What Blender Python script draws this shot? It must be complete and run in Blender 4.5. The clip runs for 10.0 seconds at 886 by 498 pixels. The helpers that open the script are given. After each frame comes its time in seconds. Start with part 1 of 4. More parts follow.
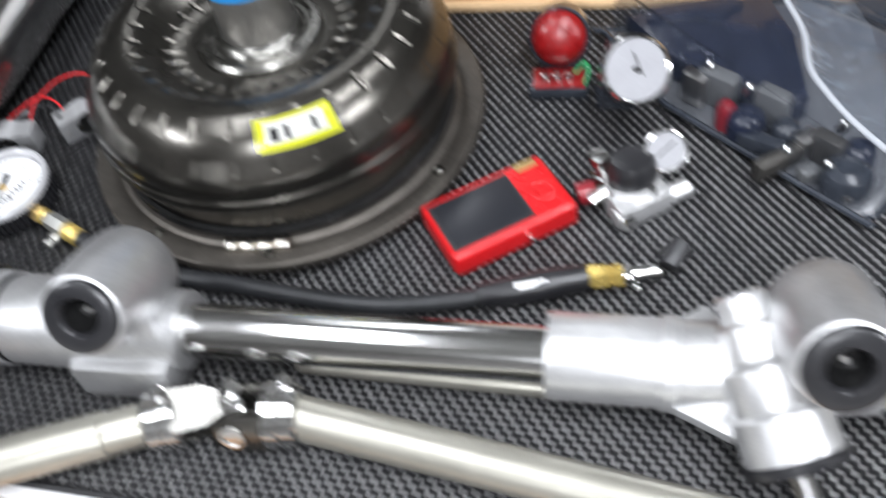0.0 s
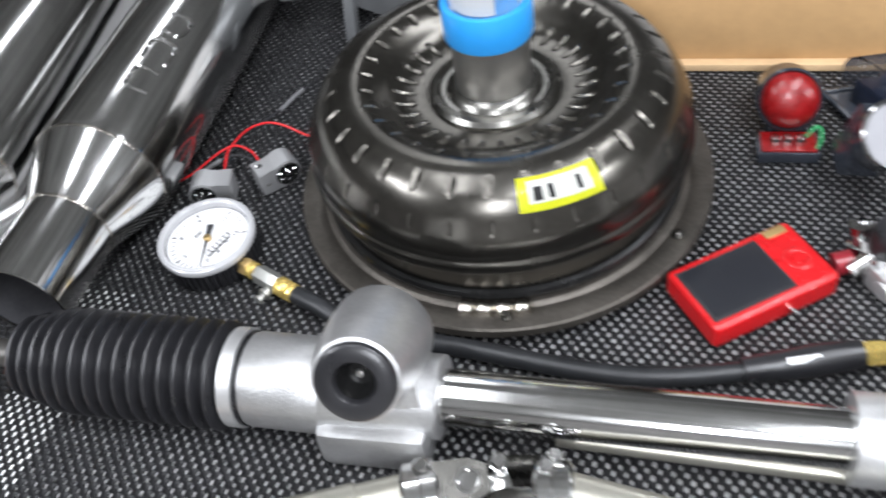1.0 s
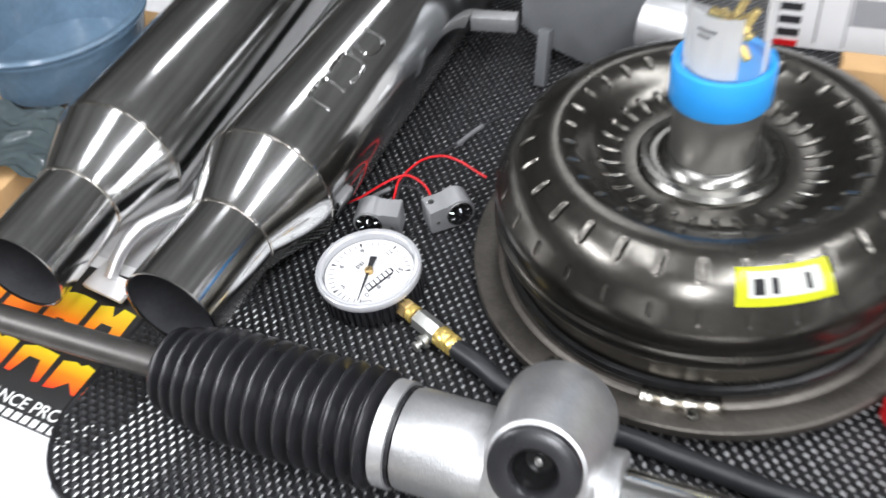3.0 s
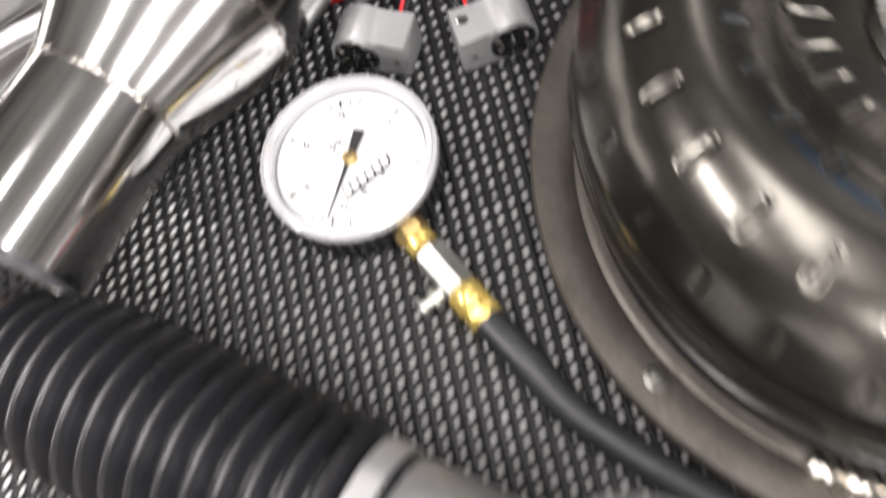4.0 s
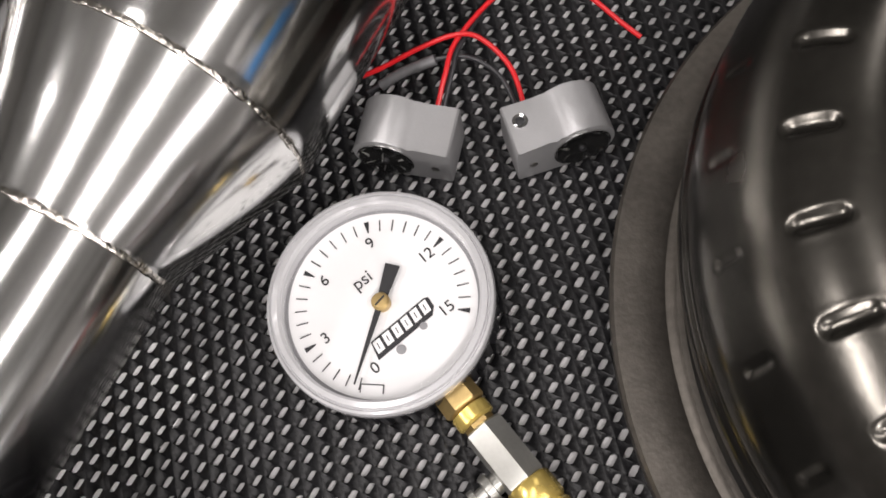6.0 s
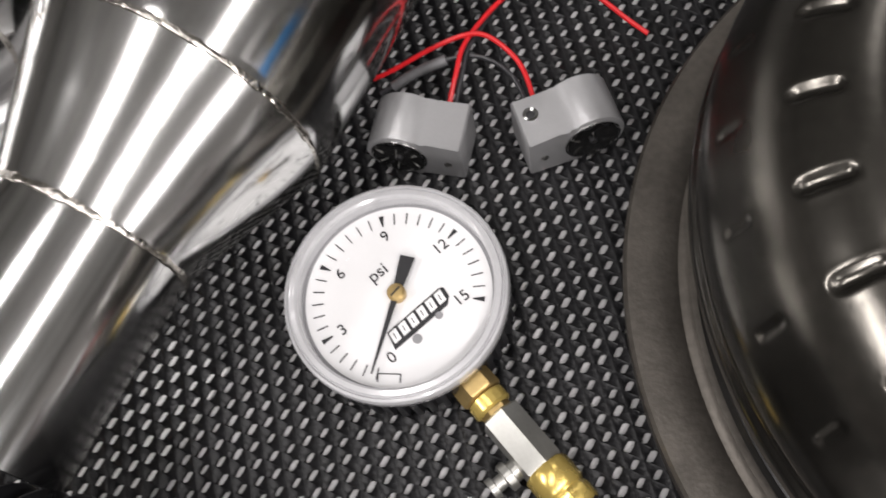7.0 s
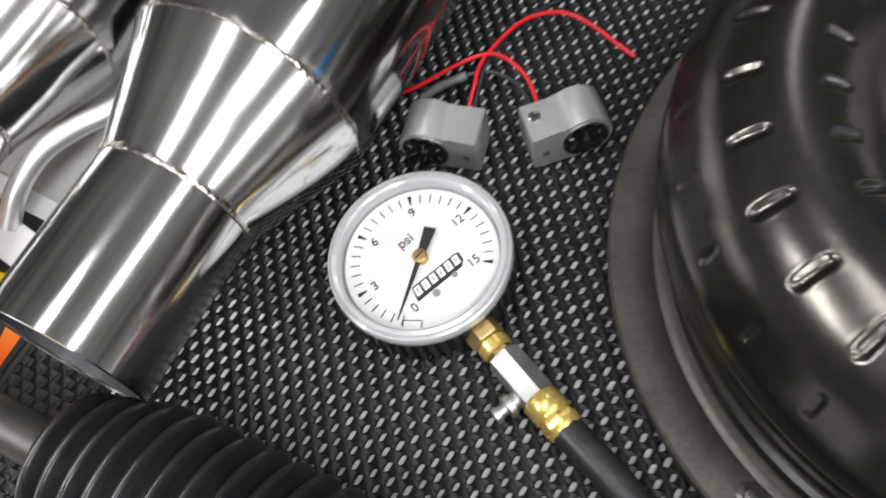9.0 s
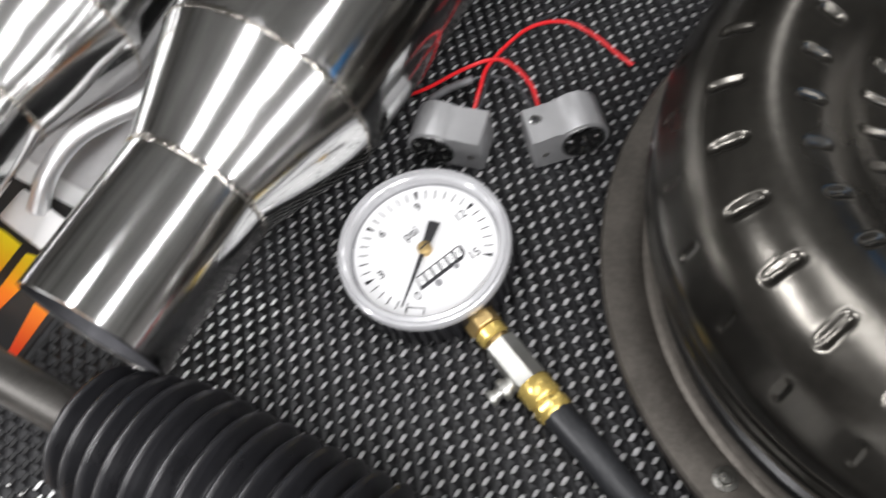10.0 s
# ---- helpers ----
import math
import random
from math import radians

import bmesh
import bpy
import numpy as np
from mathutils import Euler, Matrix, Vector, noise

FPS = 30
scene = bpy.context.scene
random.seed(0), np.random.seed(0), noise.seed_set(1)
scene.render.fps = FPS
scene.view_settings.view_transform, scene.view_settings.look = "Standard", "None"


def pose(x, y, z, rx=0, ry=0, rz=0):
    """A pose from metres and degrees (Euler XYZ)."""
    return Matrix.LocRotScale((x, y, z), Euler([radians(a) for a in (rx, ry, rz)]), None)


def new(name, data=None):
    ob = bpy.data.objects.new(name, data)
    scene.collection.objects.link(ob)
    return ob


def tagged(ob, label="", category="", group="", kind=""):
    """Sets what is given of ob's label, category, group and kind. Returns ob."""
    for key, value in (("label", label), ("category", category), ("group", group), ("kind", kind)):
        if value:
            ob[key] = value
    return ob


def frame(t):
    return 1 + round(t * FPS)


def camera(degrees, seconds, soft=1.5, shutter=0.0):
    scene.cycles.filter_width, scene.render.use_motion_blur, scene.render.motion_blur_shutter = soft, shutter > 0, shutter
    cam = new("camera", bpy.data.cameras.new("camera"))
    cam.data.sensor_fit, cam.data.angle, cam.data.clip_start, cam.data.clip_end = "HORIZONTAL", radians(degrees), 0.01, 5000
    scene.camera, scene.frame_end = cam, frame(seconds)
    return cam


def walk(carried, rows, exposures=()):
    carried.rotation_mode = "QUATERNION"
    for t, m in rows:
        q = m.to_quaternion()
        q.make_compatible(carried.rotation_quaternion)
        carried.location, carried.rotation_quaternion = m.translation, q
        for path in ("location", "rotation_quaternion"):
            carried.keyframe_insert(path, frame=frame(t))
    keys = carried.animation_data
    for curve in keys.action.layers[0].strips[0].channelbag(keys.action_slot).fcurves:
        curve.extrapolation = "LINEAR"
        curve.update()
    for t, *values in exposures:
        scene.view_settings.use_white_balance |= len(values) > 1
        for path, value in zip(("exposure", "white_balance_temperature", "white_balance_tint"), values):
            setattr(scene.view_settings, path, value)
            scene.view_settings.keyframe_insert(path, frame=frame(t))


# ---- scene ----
cam = camera(49.58, 10.0, soft=1.6, shutter=0.9)
walk(cam, [
    (0, pose(0.1406, -0.5009, 0.4540, 39.12, 7.73, -3.04)),
    (0.5, pose(0.0481, -0.5006, 0.4635, 42.48, 6.16, -4.14)),
    (1, pose(0.0030, -0.4725, 0.4529, 42.62, 7.13, -1.31)),
    (1.5, pose(-0.0183, -0.4528, 0.4382, 42.95, 6.51, 0.91)),
    (2, pose(-0.0395, -0.4457, 0.4370, 44.16, 5.12, 2.17)),
    (2.5, pose(-0.0515, -0.4519, 0.4523, 44.55, 6.16, 6.53)),
    (2.7, pose(-0.0512, -0.4583, 0.4539, 45.95, 4.85, 7.36)),
    (3.8, pose(-0.0700, -0.2256, 0.3182, 30.93, 8.36, 13.10)),
    (4, pose(-0.0839, -0.1851, 0.3130, 23.81, 8.25, 13.12)),
    (4.5, pose(-0.1174, -0.1234, 0.2799, 22.44, 7.42, 14.01)),
    (5, pose(-0.1340, -0.1122, 0.2653, 20.92, 6.27, 13.66)),
    (5.5, pose(-0.1287, -0.1103, 0.2696, 21.18, 7.36, 13.09)),
    (5.7, pose(-0.1352, -0.1055, 0.2771, 20.40, 6.06, 13.08)),
    (6.8, pose(-0.1302, -0.1220, 0.2705, 22.93, 7.07, 11.81)),
    (7, pose(-0.1306, -0.1225, 0.2735, 23.17, 7.46, 12.20)),
    (7.5, pose(-0.1224, -0.1228, 0.2779, 22.97, 8.61, 12.27)),
    (8, pose(-0.1167, -0.1453, 0.2904, 25.47, 6.58, 13.19)),
    (8.5, pose(-0.1178, -0.1650, 0.2989, 26.15, 7.69, 14.20)),
    (9, pose(-0.1091, -0.1750, 0.3113, 27.95, 8.50, 14.07)),
    (9.5, pose(-0.0997, -0.1915, 0.3273, 30.00, 6.79, 13.41)),
    (10, pose(-0.1019, -0.1864, 0.3288, 28.21, 8.18, 15.58)),
], exposures=[(0.0, 0.17, 6150, 11), (2.7, 0.17, 6150, 11), (3.8, 0.45, 6700, 14), (4.6, 0.4, 6900, 16), (5.2, 0.1, 6900, 16), (5.7, -0.14, 6900, 16), (6.8, -0.28, 6800, 15), (8.0, -0.28, 6600, 13), (10.0, -0.1, 6500, 12)])

# ---- world, lights ----
world = bpy.data.worlds.new("world")
scene.world = world
world.use_nodes = True
world.node_tree.nodes["Background"].inputs[0].default_value = (0.75, 0.8, 0.9, 1)
world.node_tree.nodes["Background"].inputs[1].default_value = 0.12


def lamp(name, x, y, z, sx, sy, power, yaw=0, colour=(0.985, 0.99, 1.0)):
    d = bpy.data.lights.new(name, "AREA")
    d.shape, d.size, d.size_y, d.energy, d.color = "RECTANGLE", sx, sy, power, colour
    ob = new(name, d)
    ob.matrix_world = pose(x, y, z, 0, 0, yaw)
    return ob


CEIL = 1.75
LAMPS = ((-2.1, -1.0, 55), (0.95, -0.20, 16), (0.42, -1.05, 24), (-0.55, -0.42, 13), (2.6, -1.9, 90), (-0.3, -2.9, 75), (-0.1, 1.7, 5))
for lx, ly, pw in LAMPS:
    lamp("ceiling_lamp", lx, ly, CEIL - 0.07, 0.26, 1.25, pw, -15)



# ---- materials ----
def mat(name, colour, rough=0.5, metal=0.0, var=0.12, scale=60, bump=0.0, bscale=300, rvar=0.08, coat=0.0, dirt=None, spec=0.5):
    """A procedural surface: two scales of noise in colour and gloss, and fine relief."""
    m = bpy.data.materials.new(name)
    m.use_nodes = True
    nt = m.node_tree
    b = nt.nodes["Principled BSDF"]
    tc = nt.nodes.new("ShaderNodeTexCoord")
    n1 = nt.nodes.new("ShaderNodeTexNoise")
    n1.inputs["Scale"].default_value, n1.inputs["Detail"].default_value = scale, 6
    n2 = nt.nodes.new("ShaderNodeTexNoise")
    n2.inputs["Scale"].default_value, n2.inputs["Detail"].default_value = scale * 9, 3
    for n in (n1, n2):
        nt.links.new(tc.outputs["Object"], n.inputs["Vector"])
    mix = nt.nodes.new("ShaderNodeMath")
    mix.operation = "MULTIPLY_ADD"
    mix.inputs[1].default_value = 0.35
    nt.links.new(n2.outputs["Fac"], mix.inputs[0])
    half = nt.nodes.new("ShaderNodeMath")
    half.operation = "MULTIPLY"
    half.inputs[1].default_value = 0.65
    nt.links.new(n1.outputs["Fac"], half.inputs[0])
    nt.links.new(half.outputs[0], mix.inputs[2])
    ramp = nt.nodes.new("ShaderNodeValToRGB")
    lo = tuple(max(c * (1 - var), 0) for c in colour) if dirt is None else dirt
    hi = tuple(min(c * (1 + var), 1) for c in colour)
    ramp.color_ramp.elements[0].position, ramp.color_ramp.elements[1].position = 0.3, 0.7
    ramp.color_ramp.elements[0].color, ramp.color_ramp.elements[1].color = (*lo, 1), (*hi, 1)
    nt.links.new(mix.outputs[0], ramp.inputs[0])
    nt.links.new(ramp.outputs[0], b.inputs["Base Color"])
    mr = nt.nodes.new("ShaderNodeMapRange")
    mr.inputs[3].default_value, mr.inputs[4].default_value = max(rough - rvar, 0.02), min(rough + rvar, 1)
    nt.links.new(n1.outputs["Fac"], mr.inputs[0])
    nt.links.new(mr.outputs[0], b.inputs["Roughness"])
    b.inputs["Metallic"].default_value = metal
    b.inputs["Coat Weight"].default_value = coat
    b.inputs["Specular IOR Level"].default_value = spec
    if bump:
        n3 = nt.nodes.new("ShaderNodeTexNoise")
        n3.inputs["Scale"].default_value, n3.inputs["Detail"].default_value = bscale, 4
        nt.links.new(tc.outputs["Object"], n3.inputs["Vector"])
        bp = nt.nodes.new("ShaderNodeBump")
        bp.inputs["Strength"].default_value, bp.inputs["Distance"].default_value = bump, 0.001
        nt.links.new(n3.outputs["Fac"], bp.inputs["Height"])
        nt.links.new(bp.outputs[0], b.inputs["Normal"])
    return m


def glass(name, colour=(1, 1, 1), rough=0.05, ior=1.45, alpha=0.25, wrinkle=0.0):
    """Thin clear plastic: mostly see-through, with a gloss."""
    m = bpy.data.materials.new(name)
    m.use_nodes = True
    nt = m.node_tree
    out = nt.nodes["Material Output"]
    b = nt.nodes["Principled BSDF"]
    b.inputs["Base Color"].default_value = (*colour, 1)
    b.inputs["Roughness"].default_value = rough
    b.inputs["IOR"].default_value = ior
    if wrinkle:
        n = nt.nodes.new("ShaderNodeTexNoise")
        n.inputs["Scale"].default_value, n.inputs["Detail"].default_value = 28, 2
        bp = nt.nodes.new("ShaderNodeBump")
        bp.inputs["Strength"].default_value, bp.inputs["Distance"].default_value = wrinkle, 0.01
        nt.links.new(nt.nodes.new("ShaderNodeTexCoord").outputs["Object"], n.inputs["Vector"])
        nt.links.new(n.outputs["Fac"], bp.inputs["Height"])
        nt.links.new(bp.outputs[0], b.inputs["Normal"])
    t = nt.nodes.new("ShaderNodeBsdfTransparent")
    t.inputs[0].default_value = (*[0.85 + 0.13 * c for c in colour], 1)
    mx = nt.nodes.new("ShaderNodeMixShader")
    lw = nt.nodes.new("ShaderNodeLayerWeight")
    lw.inputs[0].default_value = alpha
    mr = nt.nodes.new("ShaderNodeMapRange")
    mr.inputs[3].default_value, mr.inputs[4].default_value = alpha * 0.5, 0.9
    nt.links.new(lw.outputs["Fresnel"], mr.inputs[0])
    nt.links.new(mr.outputs[0], mx.inputs[0])
    nt.links.new(t.outputs[0], mx.inputs[1])
    nt.links.new(b.outputs[0], mx.inputs[2])
    nt.links.new(mx.outputs[0], out.inputs[0])
    return m


M_MESH = mat("black_mesh_vinyl", (0.010, 0.010, 0.011), 0.40, 0, 0.4, 90, 0.3, 900, spec=0.34)
M_TABLE = mat("grey_table_cloth", (0.58, 0.575, 0.575), 0.7, 0, 0.1, 30, 0.1, 600)
M_WOOD = mat("wood_edge", (0.42, 0.22, 0.09), 0.5, 0, 0.25, 25, 0.1, 200)
M_SHELL = mat("gunmetal_steel", (0.114, 0.108, 0.096), 0.255, 0.95, 0.25, 28, 0.03, 500, 0.07)
M_FLANGE = mat("dull_steel_plate", (0.105, 0.095, 0.083), 0.46, 0.78, 0.35, 45, 0.12, 900, 0.1)
M_BLACKSTEEL = mat("black_oxide_steel", (0.03, 0.03, 0.03), 0.25, 0.7, 0.3, 50)
M_HUB = mat("machined_steel", (0.58, 0.57, 0.55), 0.32, 1, 0.08, 60, 0.05, 800)
M_COLLAR = mat("turned_dark_steel", (0.2, 0.195, 0.18), 0.26, 1, 0.15, 60, 0.05, 800)
M_CHROME = mat("polished_steel", (0.64, 0.64, 0.63), 0.14, 1, 0.08, 20, 0.14, 32, 0.06)
M_WELD = mat("weld_bead_steel", (0.6, 0.57, 0.52), 0.16, 1, 0.3, 120, 0.6, 500)
M_INSIDE = mat("shaded_pipe_inside", (0.14, 0.14, 0.15), 0.4, 0.8, 0.2, 40)
M_ALU = mat("cast_aluminium", (0.54, 0.54, 0.54), 0.40, 0.8, 0.14, 50, 0.25, 900)
M_ALUS = mat("machined_aluminium", (0.70, 0.70, 0.70), 0.36, 0.75, 0.1, 80, 0.1, 900)
M_ALUB = mat("satin_aluminium_block", (0.43, 0.43, 0.435), 0.40, 0.6, 0.04, 120, 0.05, 1500)
M_RUBBER = mat("black_rubber", (0.016, 0.016, 0.018), 0.3, 0, 0.25, 80, 0.08, 600, spec=0.65)
M_HOSE = mat("black_hose_rubber", (0.02, 0.021, 0.023), 0.4, 0, 0.25, 80, 0.1, 900)
M_BRASS = mat("brass", (0.82, 0.61, 0.18), 0.26, 0.7, 0.12, 120, 0.05, 600)
M_BRASSD = mat("dull_brass", (0.56, 0.40, 0.17), 0.4, 0.8, 0.15, 120, 0.05, 600)
M_NICKEL = mat("nickel_block", (0.5, 0.5, 0.47), 0.36, 0.85, 0.1, 100)
M_DIAL = mat("white_dial", (0.92, 0.92, 0.92), 0.5, 0, 0.02, 80)
# Darker copy of the white dial; the shade is put into the colour.
M_DIAL2 = mat("shaded_white_dial", (0.27, 0.27, 0.285), 0.45, 0, 0.1, 60)
M_BEZEL = mat("grey_plastic_bezel", (0.5, 0.5, 0.51), 0.14, 0.1, 0.06, 80, coat=0.6)
M_INK = mat("black_ink", (0.02, 0.02, 0.022), 0.6, 0, 0.05, 80)
M_GREYINK = mat("grey_ink", (0.3, 0.3, 0.31), 0.6, 0, 0.05, 80)
M_LENS = glass("clear_lens", (0.05, 0.05, 0.05), 0.03, 1.45, 0.12)
M_REFL = mat("mirror_reflector", (0.85, 0.85, 0.85), 0.06, 1, 0.03, 100)
M_WIRER = mat("red_wire_sheath", (0.65, 0.015, 0.02), 0.35, 0, 0.1, 200)
M_WIREB = mat("black_wire_sheath", (0.03, 0.03, 0.033), 0.35, 0, 0.1, 200)
M_WIREG = mat("grey_sleeve", (0.16, 0.16, 0.165), 0.4, 0, 0.1, 200)
M_WIREGR = mat("green_wire_sheath", (0.03, 0.3, 0.1), 0.4, 0, 0.1, 200)
M_RED = mat("red_metallic_plastic", (0.56, 0.010, 0.013), 0.3, 0.1, 0.12, 90, coat=0.35)
M_SCREEN = mat("dark_lcd", (0.015, 0.016, 0.02), 0.32, 0, 0.1, 30)
M_REDLENS = mat("red_lamp_lens", (0.22, 0.005, 0.006), 0.3, 0, 0.4, 160, 0.25, 500, coat=0.15)
M_BLUE = mat("blue_plastic_cap", (0.03, 0.32, 0.8), 0.4, 0, 0.05, 60, 0.05, 400)
M_JAR = glass("clear_jar_plastic", (0.85, 0.85, 0.85), 0.12, 1.45, 0.06)
M_PAPER = mat("white_paper", (0.88, 0.88, 0.87), 0.6, 0, 0.03, 60)
M_YELLOW = mat("yellow_sticker", (0.78, 0.8, 0.02), 0.35, 0, 0.05, 90, coat=0.3)
M_STICKW = mat("white_sticker_print", (0.85, 0.85, 0.82), 0.35, 0, 0.03, 90, coat=0.3)
M_CARD = mat("corrugated_cardboard", (0.5, 0.31, 0.14), 0.75, 0, 0.1, 18, 0.15, 250)
M_CARDE = mat("cardboard_edge", (0.62, 0.43, 0.24), 0.75, 0, 0.15, 60, 0.2, 300)
M_WHITEBOX = mat("white_carton", (0.78, 0.77, 0.76), 0.5, 0, 0.03, 30)
M_GREYP = mat("grey_bracket_paint", (0.17, 0.175, 0.18), 0.35, 0.4, 0.08, 40)
M_BAG = glass("clear_plastic_bag", (0.06, 0.07, 0.09), 0.05, 1.5, 0.22, 0.5)
M_FLAP = glass("clear_bent_sheet", (0.22, 0.25, 0.29), 0.06, 1.5, 0.35, 0.9)
M_PACK = mat("smoky_pack_plastic", (0.15, 0.155, 0.165), 0.25, 0, 0.35, 30, 0.2, 60, coat=0.5)
M_NAVY = mat("navy_plastic", (0.012, 0.016, 0.032), 0.25, 0, 0.3, 40, coat=0.3)
M_BLUEP = mat("blue_grey_film", (0.10, 0.155, 0.215), 0.22, 0, 0.2, 14, 0.1, 25, coat=0.4)
M_FILM = mat("grey_green_film", (0.13, 0.165, 0.17), 0.2, 0, 0.3, 14, 0.2, 25, coat=0.4)
M_BLACKP = mat("black_print_paper", (0.02, 0.02, 0.02), 0.4, 0, 0.1, 60, coat=0.2)
M_RIDGE = glass("thick_clear_plastic", (0.75, 0.78, 0.82), 0.08, 1.5, 0.6)
M_DARKRED = mat("dark_red_plastic", (0.22, 0.012, 0.02), 0.3, 0, 0.15, 90, coat=0.3)
M_TUBE = mat("nickel_plated_shaft", (0.46, 0.445, 0.385), 0.36, 0.75, 0.08, 30, 0.05, 400)
M_ROD = mat("grey_steel_rod", (0.10, 0.095, 0.088), 0.42, 0.7, 0.2, 60)
M_CASE = mat("dark_moulded_plastic", (0.03, 0.035, 0.045), 0.25, 0, 0.3, 40, coat=0.4)
# Unseen walls and ceiling: light and dark patches vary the chrome's reflections.
M_WALL = mat("patchy_wall", (0.36, 0.35, 0.34), 0.8, 0, 0.35, 1.1)
M_CEIL = mat("patchy_ceiling", (0.46, 0.465, 0.46), 0.8, 0, 0.6, 1.6)
M_FLOOR = mat("concrete_floor", (0.4, 0.39, 0.37), 0.6, 0, 0.2, 3, 0.1, 40)


def flame_material():
    """Printed gradient from yellow through orange to red, along the letter's height."""
    m = mat("flame_print", (0.9, 0.4, 0.02), 0.4, 0, 0.05, 60, coat=0.2)
    nt = m.node_tree
    b = nt.nodes["Principled BSDF"]
    tc = nt.nodes.new("ShaderNodeTexCoord")
    sp = nt.nodes.new("ShaderNodeSeparateXYZ")
    r = nt.nodes.new("ShaderNodeValToRGB")
    e = r.color_ramp.elements
    e[0].color, e[1].color = (0.75, 0.03, 0.01, 1), (0.9, 0.75, 0.02, 1)
    mid = e.new(0.5)
    mid.color = (0.85, 0.2, 0.01, 1)
    nt.links.new(tc.outputs["Generated"], sp.inputs[0])
    nt.links.new(sp.outputs["Y"], r.inputs[0])
    nt.links.new(r.outputs[0], b.inputs["Base Color"])
    return m


M_FLAME = flame_material()


# ---- building helpers ----
def thing(name, label, category, m=None, group="", kind=""):
    ob = new(name)
    ob.empty_display_size = 0.01
    if m is not None:
        ob.matrix_world = m
    return tagged(ob, label, category, group, kind)


def mesh_of(name, bm, material, smooth=True):
    me = bpy.data.meshes.new(name)
    bmesh.ops.recalc_face_normals(bm, faces=bm.faces)
    bm.to_mesh(me)
    bm.free()
    if smooth:
        me.shade_smooth()
        me.set_sharp_from_angle(angle=radians(38))
    me.materials.append(material)
    return me


def part(name, bm, material, parent, label="", smooth=True):
    ob = new(name, mesh_of(name, bm, material, smooth))
    ob.parent = parent
    if label:
        ob["label"] = label
    return ob


def single(name, bm, material, label, category, m=None, group="", kind="", smooth=True):
    ob = new(name, mesh_of(name, bm, material, smooth))
    if m is not None:
        ob.matrix_world = m
    return tagged(ob, label, category, group, kind)


def lathe(profile, seg=48, m=None, bm=None, closed=False):
    """Turn (radius, height) pairs round the z axis."""
    bm = bm or bmesh.new()
    rings = []
    for r, z in profile:
        if r < 1e-6:
            rings.append([bm.verts.new((0, 0, z))])
        else:
            rings.append([bm.verts.new((r * math.cos(2 * math.pi * i / seg), r * math.sin(2 * math.pi * i / seg), z)) for i in range(seg)])
    pairs = list(zip(rings, rings[1:]))
    if closed:
        pairs.append((rings[-1], rings[0]))
    for a, b in pairs:
        for i in range(seg):
            j = (i + 1) % seg
            f = [a[i % len(a)], a[j % len(a)], b[j % len(b)], b[i % len(b)]]
            f = list(dict.fromkeys(f))
            if len(f) > 2:
                bm.faces.new(f)
    if m is not None:
        bmesh.ops.transform(bm, matrix=m, verts=[v for r in rings for v in r])
    return bm


def along(p, q):
    """A pose at p whose z axis points to q."""
    d = Vector(q) - Vector(p)
    return Matrix.Translation(p) @ d.to_track_quat("Z", "Y").to_matrix().to_4x4()


def rod(p, q, r, r2=None, seg=24, bevel=0.0006, bm=None):
    length = (Vector(q) - Vector(p)).length
    r2 = r if r2 is None else r2
    b = min(bevel, r * 0.4, r2 * 0.4)
    return lathe([(0, 0), (r - b, 0), (r, b), (r2, length - b), (r2 - b, length), (0, length)], seg, along(p, q), bm)


def block(sx, sy, sz, m=None, bevel=0.001, bm=None, seg=2):
    """A box centred on x and y that stands on z = 0, with rounded edges."""
    bm = bm or bmesh.new()
    r = bmesh.ops.create_cube(bm, size=1, matrix=Matrix.Translation((0, 0, sz / 2)) @ Matrix.Diagonal((sx, sy, sz, 1)))
    vs = r["verts"]
    if bevel:
        es = list({e for v in vs for e in v.link_edges})
        g = bmesh.ops.bevel(bm, geom=es, offset=bevel, segments=seg, profile=0.6, affect="EDGES")
        vs = list({v for f in g["faces"] for v in f.verts} | {v for v in vs if v.is_valid})
    if m is not None:
        bmesh.ops.transform(bm, matrix=m, verts=vs)
    return bm


def smooth_path(pts, n=10):
    """Catmull-Rom points through pts."""
    p = [Vector(a) for a in pts]
    p = [2 * p[0] - p[1]] + p + [2 * p[-1] - p[-2]]
    out = []
    for i in range(1, len(p) - 2):
        for k in range(n):
            t = k / n
            a, b, c, d = p[i - 1:i + 3]
            out.append(0.5 * (2 * b + (c - a) * t + (2 * a - 5 * b + 4 * c - d) * t * t + (3 * b - a - 3 * c + d) * t ** 3))
    out.append(p[-2])
    return out


def sweep(pts, r, seg=14, n=10, bm=None, radii=None):
    """A tube through pts."""
    bm = bm or bmesh.new()
    path = smooth_path(pts, n)
    rings = []
    up = Vector((0, 0, 1))
    for i, c in enumerate(path):
        d = (path[min(i + 1, len(path) - 1)] - path[max(i - 1, 0)]).normalized()
        s = d.cross(up)
        s = s.normalized() if s.length > 1e-4 else Vector((1, 0, 0))
        u = s.cross(d)
        rr = r if radii is None else float(np.interp(i / (len(path) - 1), radii[0], radii[1]))
        rings.append([bm.verts.new(c + rr * (math.cos(2 * math.pi * k / seg) * s + math.sin(2 * math.pi * k / seg) * u)) for k in range(seg)])
    for a, b in zip(rings, rings[1:]):
        for k in range(seg):
            bm.faces.new((a[k], a[(k + 1) % seg], b[(k + 1) % seg], b[k]))
    bm.faces.new(rings[0][::-1])
    bm.faces.new(rings[-1])
    return bm


